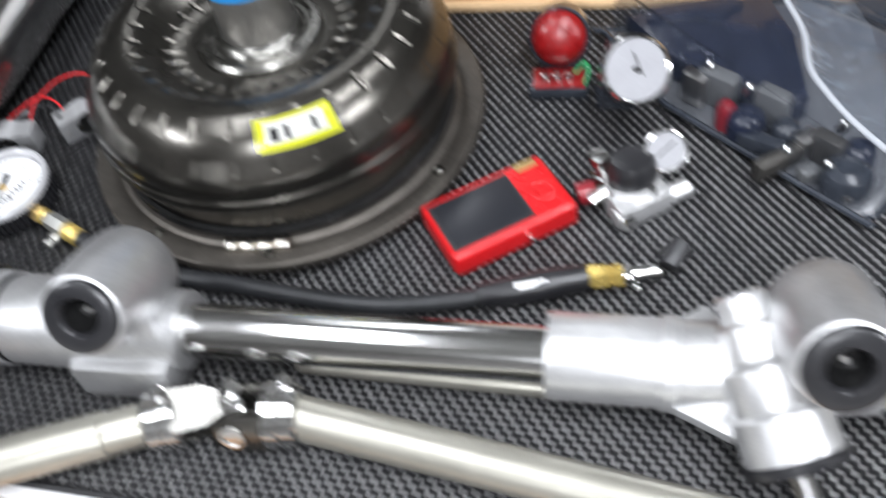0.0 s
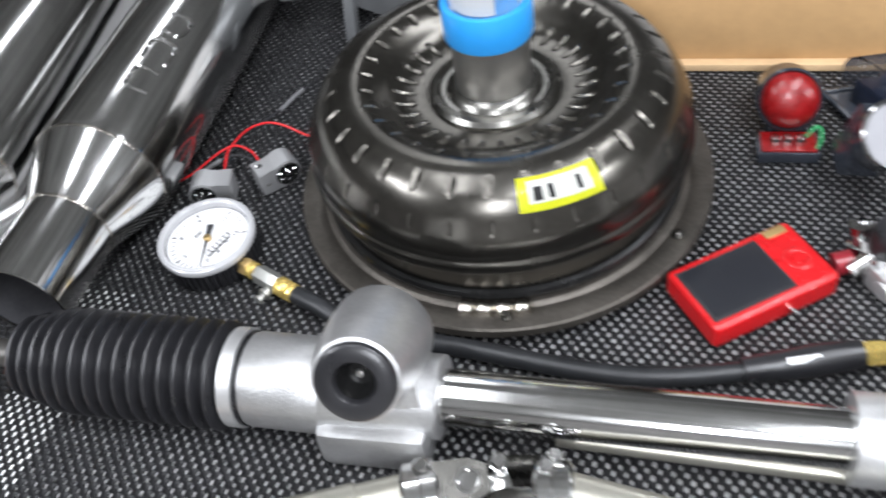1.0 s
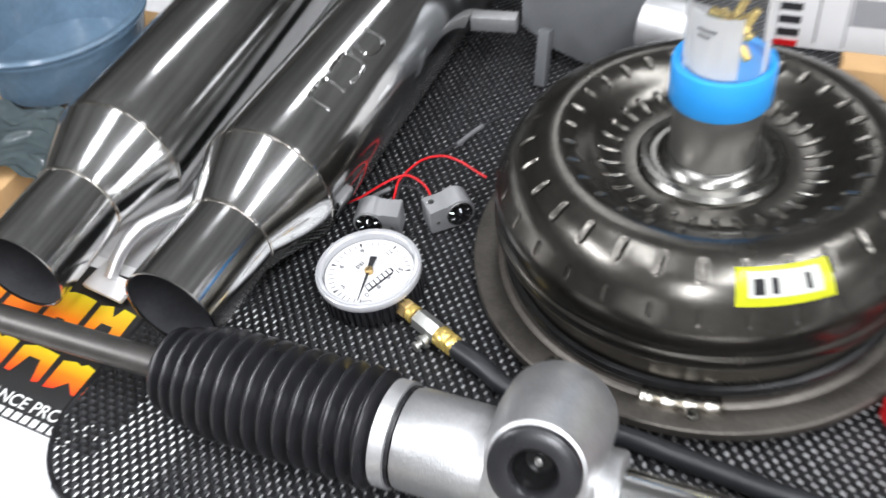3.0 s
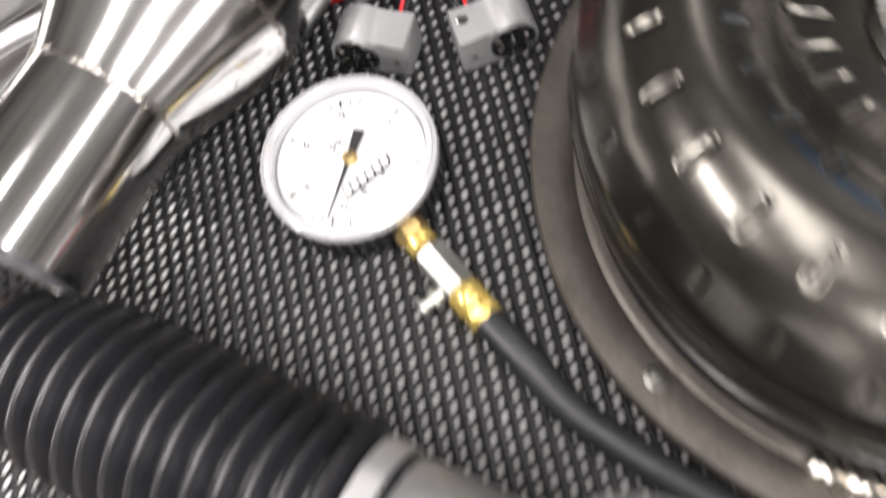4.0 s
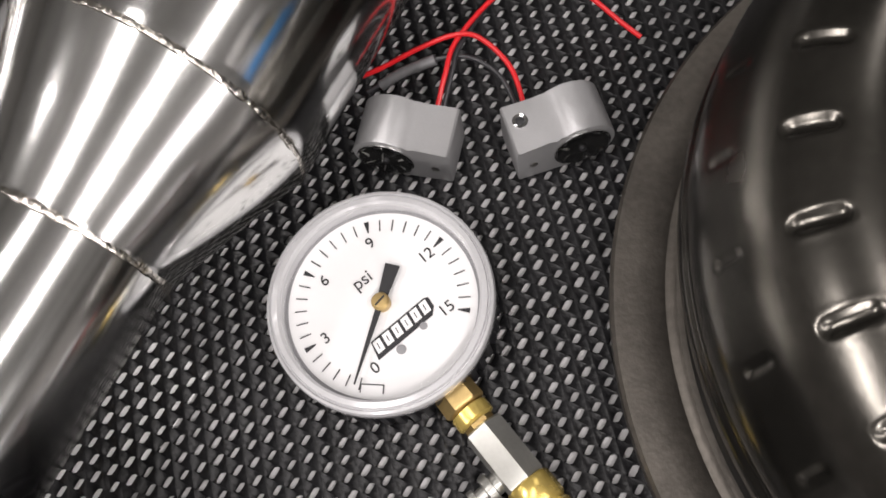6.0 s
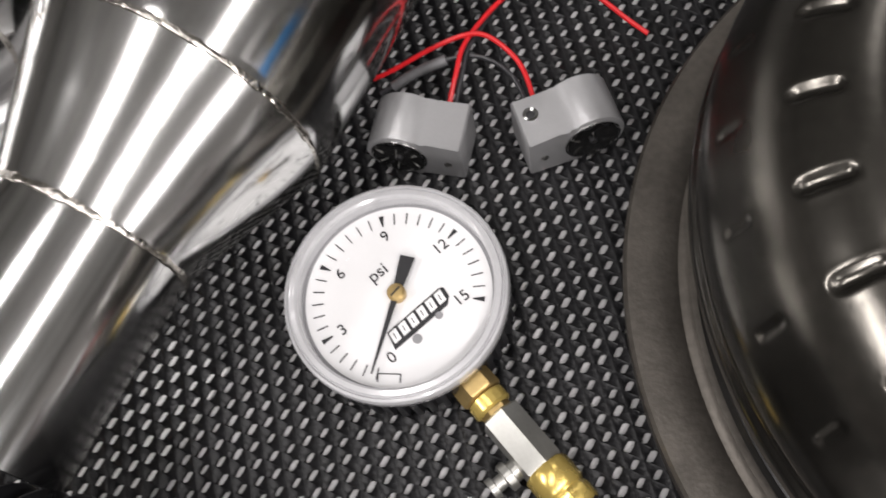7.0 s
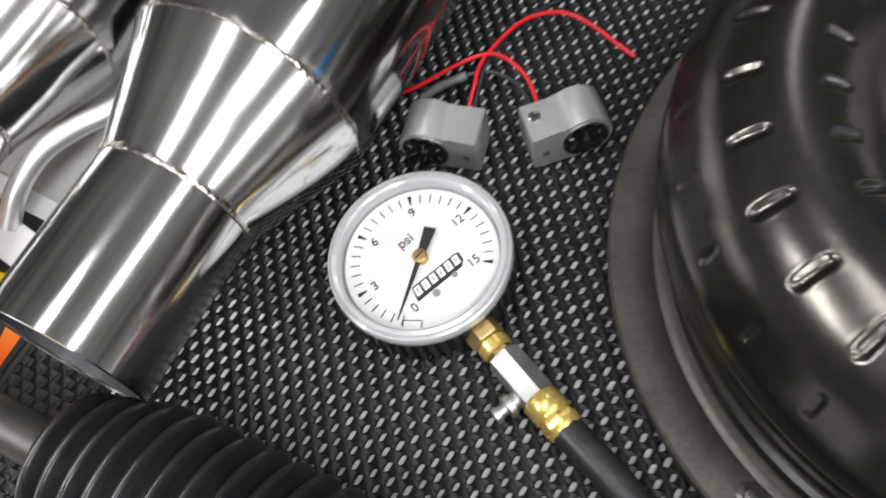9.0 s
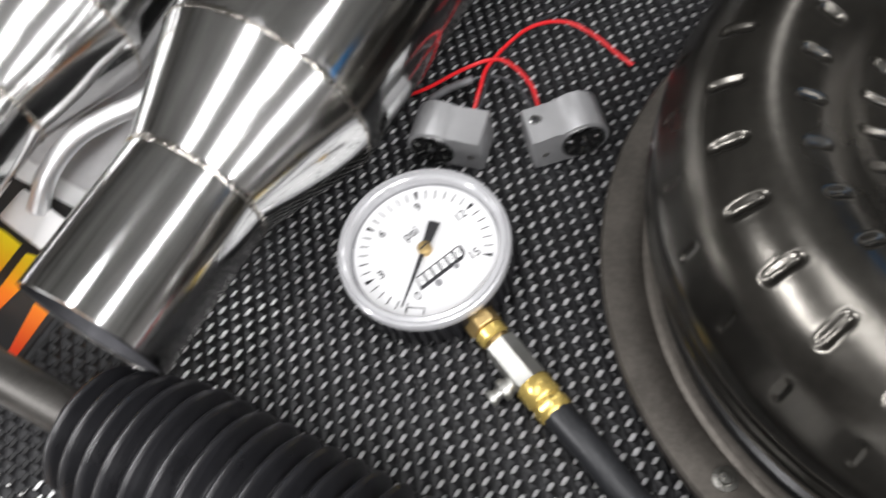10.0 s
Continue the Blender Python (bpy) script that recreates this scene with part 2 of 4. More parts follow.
def extrude_outline(pts, depth, m=None, bevel=0.0, bm=None):
    """An outline in x and y, made solid upwards by depth."""
    bm = bm or bmesh.new()
    lo = [bm.verts.new((x, y, 0)) for x, y in pts]
    hi = [bm.verts.new((x, y, depth)) for x, y in pts]
    n = len(pts)
    bm.faces.new(lo[::-1])
    top = bm.faces.new(hi)
    for i in range(n):
        bm.faces.new((lo[i], lo[(i + 1) % n], hi[(i + 1) % n], hi[i]))
    vs = lo + hi
    if bevel:
        g = bmesh.ops.bevel(bm, geom=[e for e in bm.edges if e.verts[0] in hi and e.verts[1] in hi], offset=bevel, segments=2, affect="EDGES", profile=0.5)
        vs = list({v for v in vs if v.is_valid} | {v for f in g["faces"] for v in f.verts})
    if m is not None:
        bmesh.ops.transform(bm, matrix=m, verts=vs)
    return bm


def text(name, words, size, m, material, parent, label="", align="CENTER"):
    """Raised print in the built-in font, as a mesh."""
    c = bpy.data.curves.new(name, "FONT")
    c.body, c.size, c.align_x, c.align_y, c.extrude = words, size, align, "CENTER", 0.00008
    tmp = bpy.data.objects.new(name, c)
    scene.collection.objects.link(tmp)
    me = bpy.data.meshes.new_from_object(tmp)
    bpy.data.objects.remove(tmp)
    bpy.data.curves.remove(c)
    me.materials.append(material)
    ob = new(name, me)
    ob.parent = parent
    ob.matrix_local = m
    if label:
        ob["label"] = label
    return ob


# ---- the setting ----
TABLE = pose(0, 0, 0, 0, 0, -15)      # the table's own directions
V_FRONT = -0.290                      # its front edge, along its own y
room = block(10.0, 10.0, 0.1, pose(0, 0, -1.0), 0)
single("floor", room, M_FLOOR, "plain concrete floor far below the table", "floor", kind="structure", smooth=False)
single("ceiling", block(10.0, 10.0, 0.1, pose(0, 0, CEIL), 0), M_CEIL, "unseen ceiling with strip lights, patchy to vary reflections", "ceiling", kind="structure", smooth=False)
for nm, x, y, sx, sy in (("wall_north", 0, 5.05, 10.0, 0.1), ("wall_south", 0, -5.05, 10.0, 0.1), ("wall_east", 5.05, 0, 0.1, 10.0), ("wall_west", -5.05, 0, 0.1, 10.0)):
    single(nm, block(sx, sy, CEIL + 0.9 - 0.01, pose(x, y, -0.895), 0), M_WALL, "unseen wall of the hall, patchy to vary reflections", "wall", kind="structure", smooth=False)

table = thing("display_table", "light grey display table with a brown wooden edge", "table", TABLE)
part("tabletop", block(2.2, 1.1, 0.03, pose(0.25, V_FRONT + 0.55, -0.0305), 0.002), M_TABLE, table)
part("edge_trim", block(2.2, 0.02, 0.034, pose(0.25, V_FRONT - 0.0105, -0.0365), 0.002), M_WOOD, table, "brown wooden edge trim")
for sx in (-0.75, 1.25):
    for sy in (V_FRONT + 0.08, V_FRONT + 1.0):
        part("leg", block(0.05, 0.05, 0.865, pose(sx, sy, -0.896), 0.003), M_ROD, table)


def mesh_mat():
    """Woven vinyl mesh: a lattice of long holes between rounded knots, in a rounded rectangle."""
    a, b = Vector(MAT_A), Vector(MAT_B)
    ha, hb = Vector(HOLE_L), Vector(HOLE_W)
    verts, faces = [], []
    inv = TABLE.inverted()
    u0, u1, v0, v1, rc = -0.306, 0.62, -0.281, 0.42, 0.056

    def inside(x, y):
        q = inv @ Vector((x, y, 0))
        dx, dy = max(u0 + rc - q.x, q.x - u1 + rc, 0), max(v0 + rc - q.y, q.y - v1 + rc, 0)
        return math.hypot(dx, dy) < rc
    rng = random.Random(4)
    corners = [(-1, -1), (0, -1), (1, -1), (1, 0), (1, 1), (0, 1), (-1, 1), (-1, 0)]
    det = a.x * b.y - a.y * b.x
    box = [(-0.45, -0.45), (0.55, -0.45), (0.55, 0.55), (-0.45, 0.55)]
    ij = [((x * b.y - y * b.x) / det, (a.x * y - a.y * x) / det) for x, y in box]
    i0, i1 = int(min(p[0] for p in ij)), int(max(p[0] for p in ij))
    j0, j1 = int(min(p[1] for p in ij)), int(max(p[1] for p in ij))
    for i in range(i0, i1 + 1):
        for j in range(j0, j1 + 1):
            cx, cy = i * a.x + j * b.x, i * a.y + j * b.y
            if not inside(cx, cy):
                continue
            base = len(verts)
            for k, (p, q) in enumerate(corners):
                z = 0.0013 if k % 2 == 0 else (0.0017 if k in (1, 5) else 0.0022)
                verts.append((cx + (p * a.x + q * b.x) / 2, cy + (p * a.y + q * b.y) / 2, z))
            jx, jy, s = rng.uniform(-1, 1) * 0.00012, rng.uniform(-1, 1) * 0.00012, rng.uniform(0.86, 1.1)
            for z, g in ((0.0014, 1.12), (0.0003, 1.0)):
                for (p, q), (lx, ly) in zip(corners, ((-0.86, -0.86), (0, -1), (0.86, -0.86), (1, 0), (0.86, 0.86), (0, 1), (-0.86, 0.86), (-1, 0))):
                    verts.append((cx + jx + s * g * (lx * hb.x + ly * ha.x), cy + jy + s * g * (lx * hb.y + ly * ha.y), z))
            for k in range(8):
                n = (k + 1) % 8
                faces.append((base + k, base + n, base + 8 + n, base + 8 + k))
                faces.append((base + 8 + k, base + 8 + n, base + 16 + n, base + 16 + k))
    loop = []
    for cu, cv, a0 in ((u0 + rc, v1 - rc, 90), (u0 + rc, v0 + rc, 180), (u1 - rc, v0 + rc, 270)):
        for k in range(10):
            an = math.radians(a0 + 10 * k)
            q = TABLE @ Vector((cu + rc * math.cos(an), cv + rc * math.sin(an), 0.0012))
            loop.append(q)
    for p, q in zip(loop, loop[1:]):
        d = (q - p).normalized()
        sd = Vector((-d.y, d.x, 0)) * 0.0022
        n0 = len(verts)
        for e in (p, q):
            verts += [tuple(e + sd + Vector((0, 0, -0.0008))), tuple(e + sd * 0.5 + Vector((0, 0, 0.0012))), tuple(e - sd * 0.5 + Vector((0, 0, 0.0012))), tuple(e - sd + Vector((0, 0, -0.0008)))]
        faces += [(n0 + k, n0 + k + 1, n0 + k + 5, n0 + k + 4) for k in range(3)]
    me = bpy.data.meshes.new("mesh_mat")
    me.from_pydata(verts, [], faces)
    me.shade_smooth()
    me.materials.append(M_MESH)
    return tagged(new("mesh_mat", me), "black woven vinyl mesh mat with rows of holes", "mat", kind="stuff")


MAT_A, MAT_B, HOLE_L, HOLE_W = ((0.00655, -0.00158, 0), (0.00222, -0.0047, 0), (-0.00049, -0.00172, 0), (0.00101, 0.00015, 0))
mesh_mat()

# ---- torque converter ----
conv = thing("torque_converter", "dark steel torque converter standing on its flange", "torque converter")
SHELL = [(0.1130, 0.0180), (0.1130, 0.0400), (0.1140, 0.0430), (0.1170, 0.0455), (0.1205, 0.0480), (0.1216, 0.0515), (0.1214, 0.0560),
         (0.1200, 0.0580), (0.1200, 0.0600), (0.1204, 0.0640), (0.1194, 0.0715), (0.1155, 0.0800), (0.1112, 0.0880), (0.1055, 0.0950),
         (0.0985, 0.1000), (0.0910, 0.1025), (0.0835, 0.1025), (0.0765, 0.1000), (0.0700, 0.0955), (0.0640, 0.0905), (0.0580, 0.0870),
         (0.0510, 0.0855), (0.0450, 0.0850), (0.0385, 0.0850)]


def shell_curve(n):
    """The shell's outline as n even steps of (radius, height)."""
    p = [(v.x, v.z) for v in smooth_path([(r, 0, z) for r, z in SHELL], 12)]
    s = np.concatenate([[0], np.cumsum([math.dist(a, b) for a, b in zip(p, p[1:])])])
    t = np.linspace(0, s[-1], n)
    return np.interp(t, s, [a[0] for a in p]), np.interp(t, s, [a[1] for a in p]), t


def dimpled_shell():
    """The shell with four rings of pressed slots, 31 to a ring."""
    N, SEG = 150, 31 * 26
    r, z, s = shell_curve(N)
    tr, tz = np.gradient(r), np.gradient(z)
    ln = np.hypot(tr, tz)
    nr, nz = tz / ln, -tr / ln
    if nz[N * 2 // 3] < 0:
        nr, nz = -nr, -nz
    th = np.linspace(0, 2 * np.pi, SEG, endpoint=False)
    depth = np.zeros((N, SEG))

    def at(radius, top=True):
        k = [i for i in range(N) if (z[i] > 0.07)]
        return s[min(k, key=lambda i: abs(r[i] - radius))]
    for rad, ph, half, wid, dep in ((0.1155, PH_A + 0.3, 0.0032, 0.0010, 0.0005), (0.1015, PH_A, 0.0042, 0.0015, 0.0012), (0.0775, PH_A + 3.0, 0.0026, 0.0015, 0.0012), (0.0570, PH_A + 5.0, 0.0052, 0.0012, 0.0013)):
        s0 = at(rad)
        for k in range(31):
            c = math.radians(ph) + 2 * np.pi * k / 31
            dth = (th - c + np.pi) % (2 * np.pi) - np.pi
            cols = np.where(np.abs(dth) < 0.09)[0]
            x = dth[None, cols] * r[:, None]
            y = np.maximum(np.abs(s[:, None] - s0) - half, 0)
            d = np.hypot(x, y)
            rim = np.exp(-((d - wid * 1.7) / (wid * 0.6)) ** 2) * 0.08
            depth[:, cols] += dep * (1 / (1 + np.exp((d - wid) / (wid * 0.2))) - rim)
    rr, zz = r[:, None] - nr[:, None] * depth, z[:, None] - nz[:, None] * depth
    v = np.stack([rr * np.cos(th), rr * np.sin(th), zz], -1).reshape(-1, 3)
    f = [(i * SEG + j, i * SEG + (j + 1) % SEG, (i + 1) * SEG + (j + 1) % SEG, (i + 1) * SEG + j) for i in range(N - 1) for j in range(SEG)]
    me = bpy.data.meshes.new("shell")
    me.from_pydata(v.tolist(), [], f)
    me.shade_smooth()
    me.materials.append(M_SHELL)
    ob = new("shell", me)
    ob.parent = conv
    return ob


PH_A = -94.9
dimpled_shell()
part("flange", lathe([(0.108, 0.0100), (0.1345, 0.0100), (0.1360, 0.0110), (0.1360, 0.0165), (0.1350, 0.0176), (0.1290, 0.0180), (0.1225, 0.0176), (0.1208, 0.0168), (0.1195, 0.0172), (0.1180, 0.0190), (0.1128, 0.0195), (0.108, 0.0180)], 160, closed=True), M_FLANGE, conv, "dull steel mounting flange")
part("front_cover", lathe([(0, 0.0100), (0.028, 0.0040), (0.028, 0.0100), (0.112, 0.0105), (0.112, 0.020), (0.0, 0.020)], 96), M_BLACKSTEEL, conv)
part("pilot", lathe([(0, 0.0005), (0.021, 0.0005), (0.022, 0.0015), (0.022, 0.0099), (0, 0.0099)], 32), M_BLACKSTEEL, conv)
part("seam_ring", lathe([(0.1135, 0.0205), (0.1165, 0.0215), (0.1172, 0.0240), (0.1160, 0.0265), (0.1135, 0.0275)], 128), M_BLACKSTEEL, conv)
for k, ang in enumerate((-129, -93, -37, 51, 141)):
    m = pose(0, 0, 0, 0, 0, ang) @ pose(0.1262, 0, 0.0178)
    part("flange_bolt", lathe([(0, 0.0038), (0.0020, 0.0036), (0.0025, 0.0030), (0.0025, 0.0012), (0.0042, 0.0010), (0.0042, 0.0)], 6 if k % 2 else 20, m), M_COLLAR, conv, "bright steel bolt")
for ang in (-96, 24, 144):
    arc = [(0.1205 * math.cos(radians(ang + k * 2.6)), 0.1205 * math.sin(radians(ang + k * 2.6)), 0.0182) for k in range(-4, 5)]
    part("weld_pad", sweep(arc, 0.003, 12, 6, None, (np.linspace(0, 1, 25), [0.0026 + 0.0010 * (k % 3) + 0.0012 * (k % 2) for k in range(25)])), M_WELD, conv, "bright weld on the flange")
part("collar", lathe([(0.0385, 0.0845), (0.0405, 0.0850), (0.0408, 0.0870), (0.0385, 0.0895), (0.0350, 0.0900), (0.0330, 0.0880), (0.0300, 0.0880), (0.0285, 0.0900), (0.0262, 0.0925), (0.0240, 0.0930)], 96), M_COLLAR, conv, "machined collar")
part("hub", lathe([(0.0240, 0.0880), (0.0238, 0.0930), (0.0234, 0.0960), (0.0234, 0.1355), (0.0226, 0.1365), (0.0190, 0.1365), (0.0190, 0.1000)], 72), M_HUB, conv, "machined steel hub")


def sticker(bm_name, th0, th1, s0, s1, lift, material, parent, label="", skew=0.0):
    """A thin patch that follows the shell between two angles and two steps of its outline."""
    r, z, s = shell_curve(150)
    tr, tz = np.gradient(r), np.gradient(z)
    ln = np.hypot(tr, tz)
    bm = bmesh.new()
    grid = []
    for i in range(13):
        row = []
        for j in range(17):
            ss = s0 + (s1 - s0) * i / 12
            t = math.radians(th0 + (th1 - th0) * j / 16)
            ss += skew * (j / 16 - 0.5)
            R, Z = np.interp(ss, s, r), np.interp(ss, s, z)
            a, b = np.interp(ss, s, tz / ln), np.interp(ss, s, -tr / ln)
            R, Z = R + lift * a, Z + lift * b
            row.append(bm.verts.new((R * math.cos(t), R * math.sin(t), Z)))
        grid.append(row)
    for i in range(12):
        for j in range(16):
            bm.faces.new((grid[i][j], grid[i][j + 1], grid[i + 1][j + 1], grid[i + 1][j]))
    bmesh.ops.solidify(bm, geom=bm.faces[:], thickness=-0.00015)
    return part(bm_name, bm, material, parent, label)


stk = thing("maker_sticker", "yellow and white maker's sticker stuck on the converter shell", "sticker")
S0 = 0.0742
sticker("backing", -86.5, -61.5, S0, S0 + 0.0190, 0.0005, M_YELLOW, stk, "", -0.001)
sticker("white_band", -83.5, -64.5, S0 + 0.0042, S0 + 0.0165, 0.0009, M_STICKW, stk, "", -0.001)
for a, w in ((-82.0, 2.6), (-77.5, 1.6), (-68.8, 1.4)):
    sticker("print_bar", a, a + w, S0 + 0.0060, S0 + 0.0135, 0.0012, M_INK, stk, "", 0.0)

part("hub_cap", lathe([(0.0205, 0.1368), (0.0236, 0.1368), (0.0236, 0.128), (0.0258, 0.1275), (0.0264, 0.1285), (0.0265, 0.1485), (0.0258, 0.1503), (0.0236, 0.1507), (0.0222, 0.1500), (0.0222, 0.1460), (0, 0.1455)], 72), M_BLUE, conv, "bright blue plastic cap over the hub")
jar = thing("parts_jar", "clear plastic tube with a white label and small brass parts inside", "container")
jb = part("body", lathe([(0, 0.1462), (0.0205, 0.1462), (0.0213, 0.1472), (0.0213, 0.216), (0.0206, 0.216), (0.0206, 0.1478), (0, 0.1478)], 56), M_JAR, jar)
jb.visible_shadow = False
part("lid", lathe([(0.0214, 0.1960), (0.0228, 0.2002), (0.0230, 0.2270), (0.0220, 0.2290), (0, 0.2290)], 56), M_WHITEBOX, jar, "translucent white lid")
bm = bmesh.new()
for z in (0.1500, 0.184):
    for k in range(17):
        a = math.radians(-176 + k * 6.2)
        bm.verts.new((0.0201 * math.cos(a), 0.0201 * math.sin(a), z))
bm.verts.ensure_lookup_table()
for k in range(16):
    bm.faces.new([bm.verts[i] for i in (k, k + 1, k + 18, k + 17)])
bmesh.ops.solidify(bm, geom=bm.faces[:], thickness=0.0002)
part("label", bm, M_PAPER, jar, "white paper label")
bm = bmesh.new()
rng = random.Random(3)
for k in range(14):
    x, y = rng.uniform(-0.011, 0.013), rng.uniform(-0.012, 0.012)
    z = 0.1520 + rng.uniform(0, 0.022)
    rod((x, y, z), (x + rng.uniform(-0.006, 0.006), y + rng.uniform(-0.006, 0.006), z + rng.uniform(0.002, 0.009)), 0.0024, seg=8, bm=bm)
part("brass_fittings", bm, M_BRASS, jar, "small brass fittings")
for k, (z, a0, n) in enumerate(((0.175, -139, 6), (0.1715, -138, 4))):
    bm = bmesh.new()
    for i in range(n):
        a = math.radians(a0 + i * 5)
        block(0.0012, 0.0002, 0.0016, Matrix.Translation((0.02035 * math.cos(a), 0.02035 * math.sin(a), z)) @ pose(0, 0, 0, 0, 0, math.degrees(a) + 90), 0, bm)
    part("print_bar", bm, M_INK, jar, "", False)

# ---- tyre pressure gauge ----
GC = Vector((-0.1961, -0.0371, 0.0))
gauge = thing("pressure_gauge", "round white-faced pressure gauge with a clear rim, lying on the mat", "gauge", Matrix.Translation(GC) @ pose(0, 0, 0, 2.0, -2.0, 0) @ Matrix.Scale(1.02, 4))
part("case", lathe([(0, 0.0030), (0.0270, 0.0030), (0.0290, 0.0045), (0.0295, 0.0160), (0, 0.0160)], 72), M_RUBBER, gauge)
gear = []
for k in range(48):
    for f, rr in ((0.0, 0.0301), (0.30, 0.0301), (0.42, 0.0317), (0.88, 0.0317)):
        an = 2 * math.pi * (k + f) / 48
        gear.append((rr * math.cos(an), rr * math.sin(an)))
part("ribbed_boot", extrude_outline(gear, 0.0140, pose(0, 0, 0.0030)), M_RUBBER, gauge, "black ribbed rubber boot")
part("bezel", lathe([(0.0298, 0.0172), (0.0318, 0.0173), (0.0323, 0.0180), (0.0323, 0.0208), (0.0319, 0.0220), (0.0312, 0.0224), (0.0308, 0.0216), (0.0305, 0.0216), (0.0302, 0.0225), (0.0288, 0.0227), (0.0281, 0.0222), (0.0279, 0.0205), (0.0278, 0.0174), (0.0290, 0.0165)], 128), M_BEZEL, gauge, "clear grey plastic rim with a groove")
# Grey ring paints the dark gap between dial and rim.
part("shadow_gap", lathe([(0.0271, 0.01722), (0.0278, 0.0174), (0.0271, 0.0174)], 96, closed=True), M_GREYINK, gauge, "thin grey ring painting the shaded gap")
part("dial", lathe([(0, 0.0172), (0.0289, 0.0172), (0.0289, 0.0152), (0, 0.0152)], 96), M_DIAL, gauge, "white printed dial")
lens = part("lens", lathe([(0, 0.0215), (0.0200, 0.0214), (0.0280, 0.0212)], 72), M_LENS, gauge, "clear lens")
lens.visible_shadow = False
DZ = 0.0174
G0, G15 = -82.0, -354.5     # the scale's ends, degrees


def dial_angle(v):
    return G0 + (G15 - G0) * v / 15


for k in range(1, 31):
    v = k / 2
    a = dial_angle(v)
    ln = 0.0034
    w = 0.00075 if k % 6 == 0 else 0.00016
    bm = extrude_outline([(-ln / 2, -0.00016), (ln / 2, -w), (ln / 2, w), (-ln / 2, 0.00016)], 0.00012, pose(0, 0, 0, 0, 0, a) @ pose(0.0250 - ln / 2, 0, DZ))
    part("tick", bm, M_INK, gauge, "", False)
TEXT_ROT = 50.0
for v in (0, 3, 6, 9, 12, 15):
    a = math.radians(dial_angle(v))
    rr = 0.0184
    text("numeral", str(v), 0.0047, pose(rr * math.cos(a), rr * math.sin(a), DZ, 0, 0, TEXT_ROT), M_INK, gauge)
text("unit_print", "psi", 0.0054, pose(-0.0072, 0.0055, DZ, 0, 0, TEXT_ROT), M_INK, gauge)
LOGO = pose(0.0071, -0.0059, DZ, 0, 0, 52)
part("maker_bar", extrude_outline([(-0.0104, -0.0030), (0.0088, -0.0030), (0.0108, -0.0012), (0.0112, 0.0019), (0.0100, 0.0025), (-0.0090, 0.0025)], 0.00012, LOGO), M_INK, gauge, "black slab of the maker's mark", False)
for k in range(6):
    bm = extrude_outline([(-0.00135, -0.0016), (0.00105, -0.0016), (0.0016, 0.0020), (-0.0008, 0.0020)], 0.00016, LOGO @ pose(-0.0080 + k * 0.0033, 0, 0))
    part("maker_block", bm, M_DIAL, gauge, "white block of the maker's mark", False)
    part("maker_slit", extrude_outline([(-0.00025, -0.0007), (0.00005, -0.0007), (0.00035, 0.0011), (0.00005, 0.0011)], 0.0002, LOGO @ pose(-0.0080 + k * 0.0033, 0, 0)), M_INK, gauge, "", False)
for x, y, rr in ((0.0085, -0.0118, 0.0014), (0.0131, -0.0042, 0.0011)):
    part("dial_rivet", lathe([(0, 0.0003), (rr, 0.0002), (rr, 0)], 16, pose(x, y, DZ)), M_GREYINK, gauge)
NEEDLE = -94.0
part("needle", extrude_outline([(-0.0112, -0.0022), (-0.002, -0.0014), (0.002, -0.0009), (0.0240, -0.0002), (0.0240, 0.0002), (0.002, 0.0009), (-0.002, 0.0014), (-0.0112, 0.0022)], 0.0004, pose(0, 0, 0.0188, 0, 0, NEEDLE)), M_INK, gauge, "black needle", False)
for x, y, w, h in ((0.0, 0.0, 0.0064, 0.0003), (-0.0032, -0.0012, 0.0003, 0.0024), (0.0032, -0.0012, 0.0003, 0.0024)):
    part("stop_mark", block(w, h, 0.00012, pose(0.0029, -0.0228, DZ, 0, 0, 8) @ pose(x, y, 0), 0), M_INK, gauge, "", False)
part("needle_pin", lathe([(0, 0.0206), (0.0020, 0.0204), (0.0026, 0.0198), (0.0026, 0.0172)], 28), M_BRASSD, gauge, "brass needle pin")
part("slot", block(0.0036, 0.0005, 0.0002, pose(0, 0, 0.0205, 0, 0, 60), 0), M_INK, gauge, "", False)

# ---- air hose with its fittings ----
hose = thing("air_hose", "black rubber air hose with brass fittings, lying in a curve", "hose")
P0 = GC + Vector((0.0235, -0.0195, 0.0125))
DIRH = Vector((0.775, -0.632, 0)).normalized()


def st(d, z=0.0):
    p = P0 + DIRH * d
    return Vector((p.x, p.y, 0.0098 + z))


part("brass_stem", lathe([(0, 0.0), (0.0062, 0.0), (0.0064, 0.0058), (0.0058, 0.0066), (0.0046, 0.0070), (0.0046, 0.0132), (0, 0.0132)], 6, along(st(0), st(0.01))), M_BRASSD, hose, "brass hexagon stem")
part("stem_ring", lathe([(0.0047, 0.0070), (0.0058, 0.0075), (0.0058, 0.0110), (0.0047, 0.0118)], 24, along(st(0), st(0.01))), M_BRASS, hose, "brass ring")
part("valve_block", lathe([(0, 0.0134), (0.0058, 0.0134), (0.0064, 0.0140), (0.0064, 0.0320), (0.0058, 0.0328), (0, 0.0328)], 6, along(st(0), st(0.01)) @ pose(0, 0, 0, 0, 0, 22)), M_NICKEL, hose, "grey nickel hexagon block")
side = Vector((-DIRH.y, DIRH.x, 0)) * -1
vb = st(0.0275, -0.003)
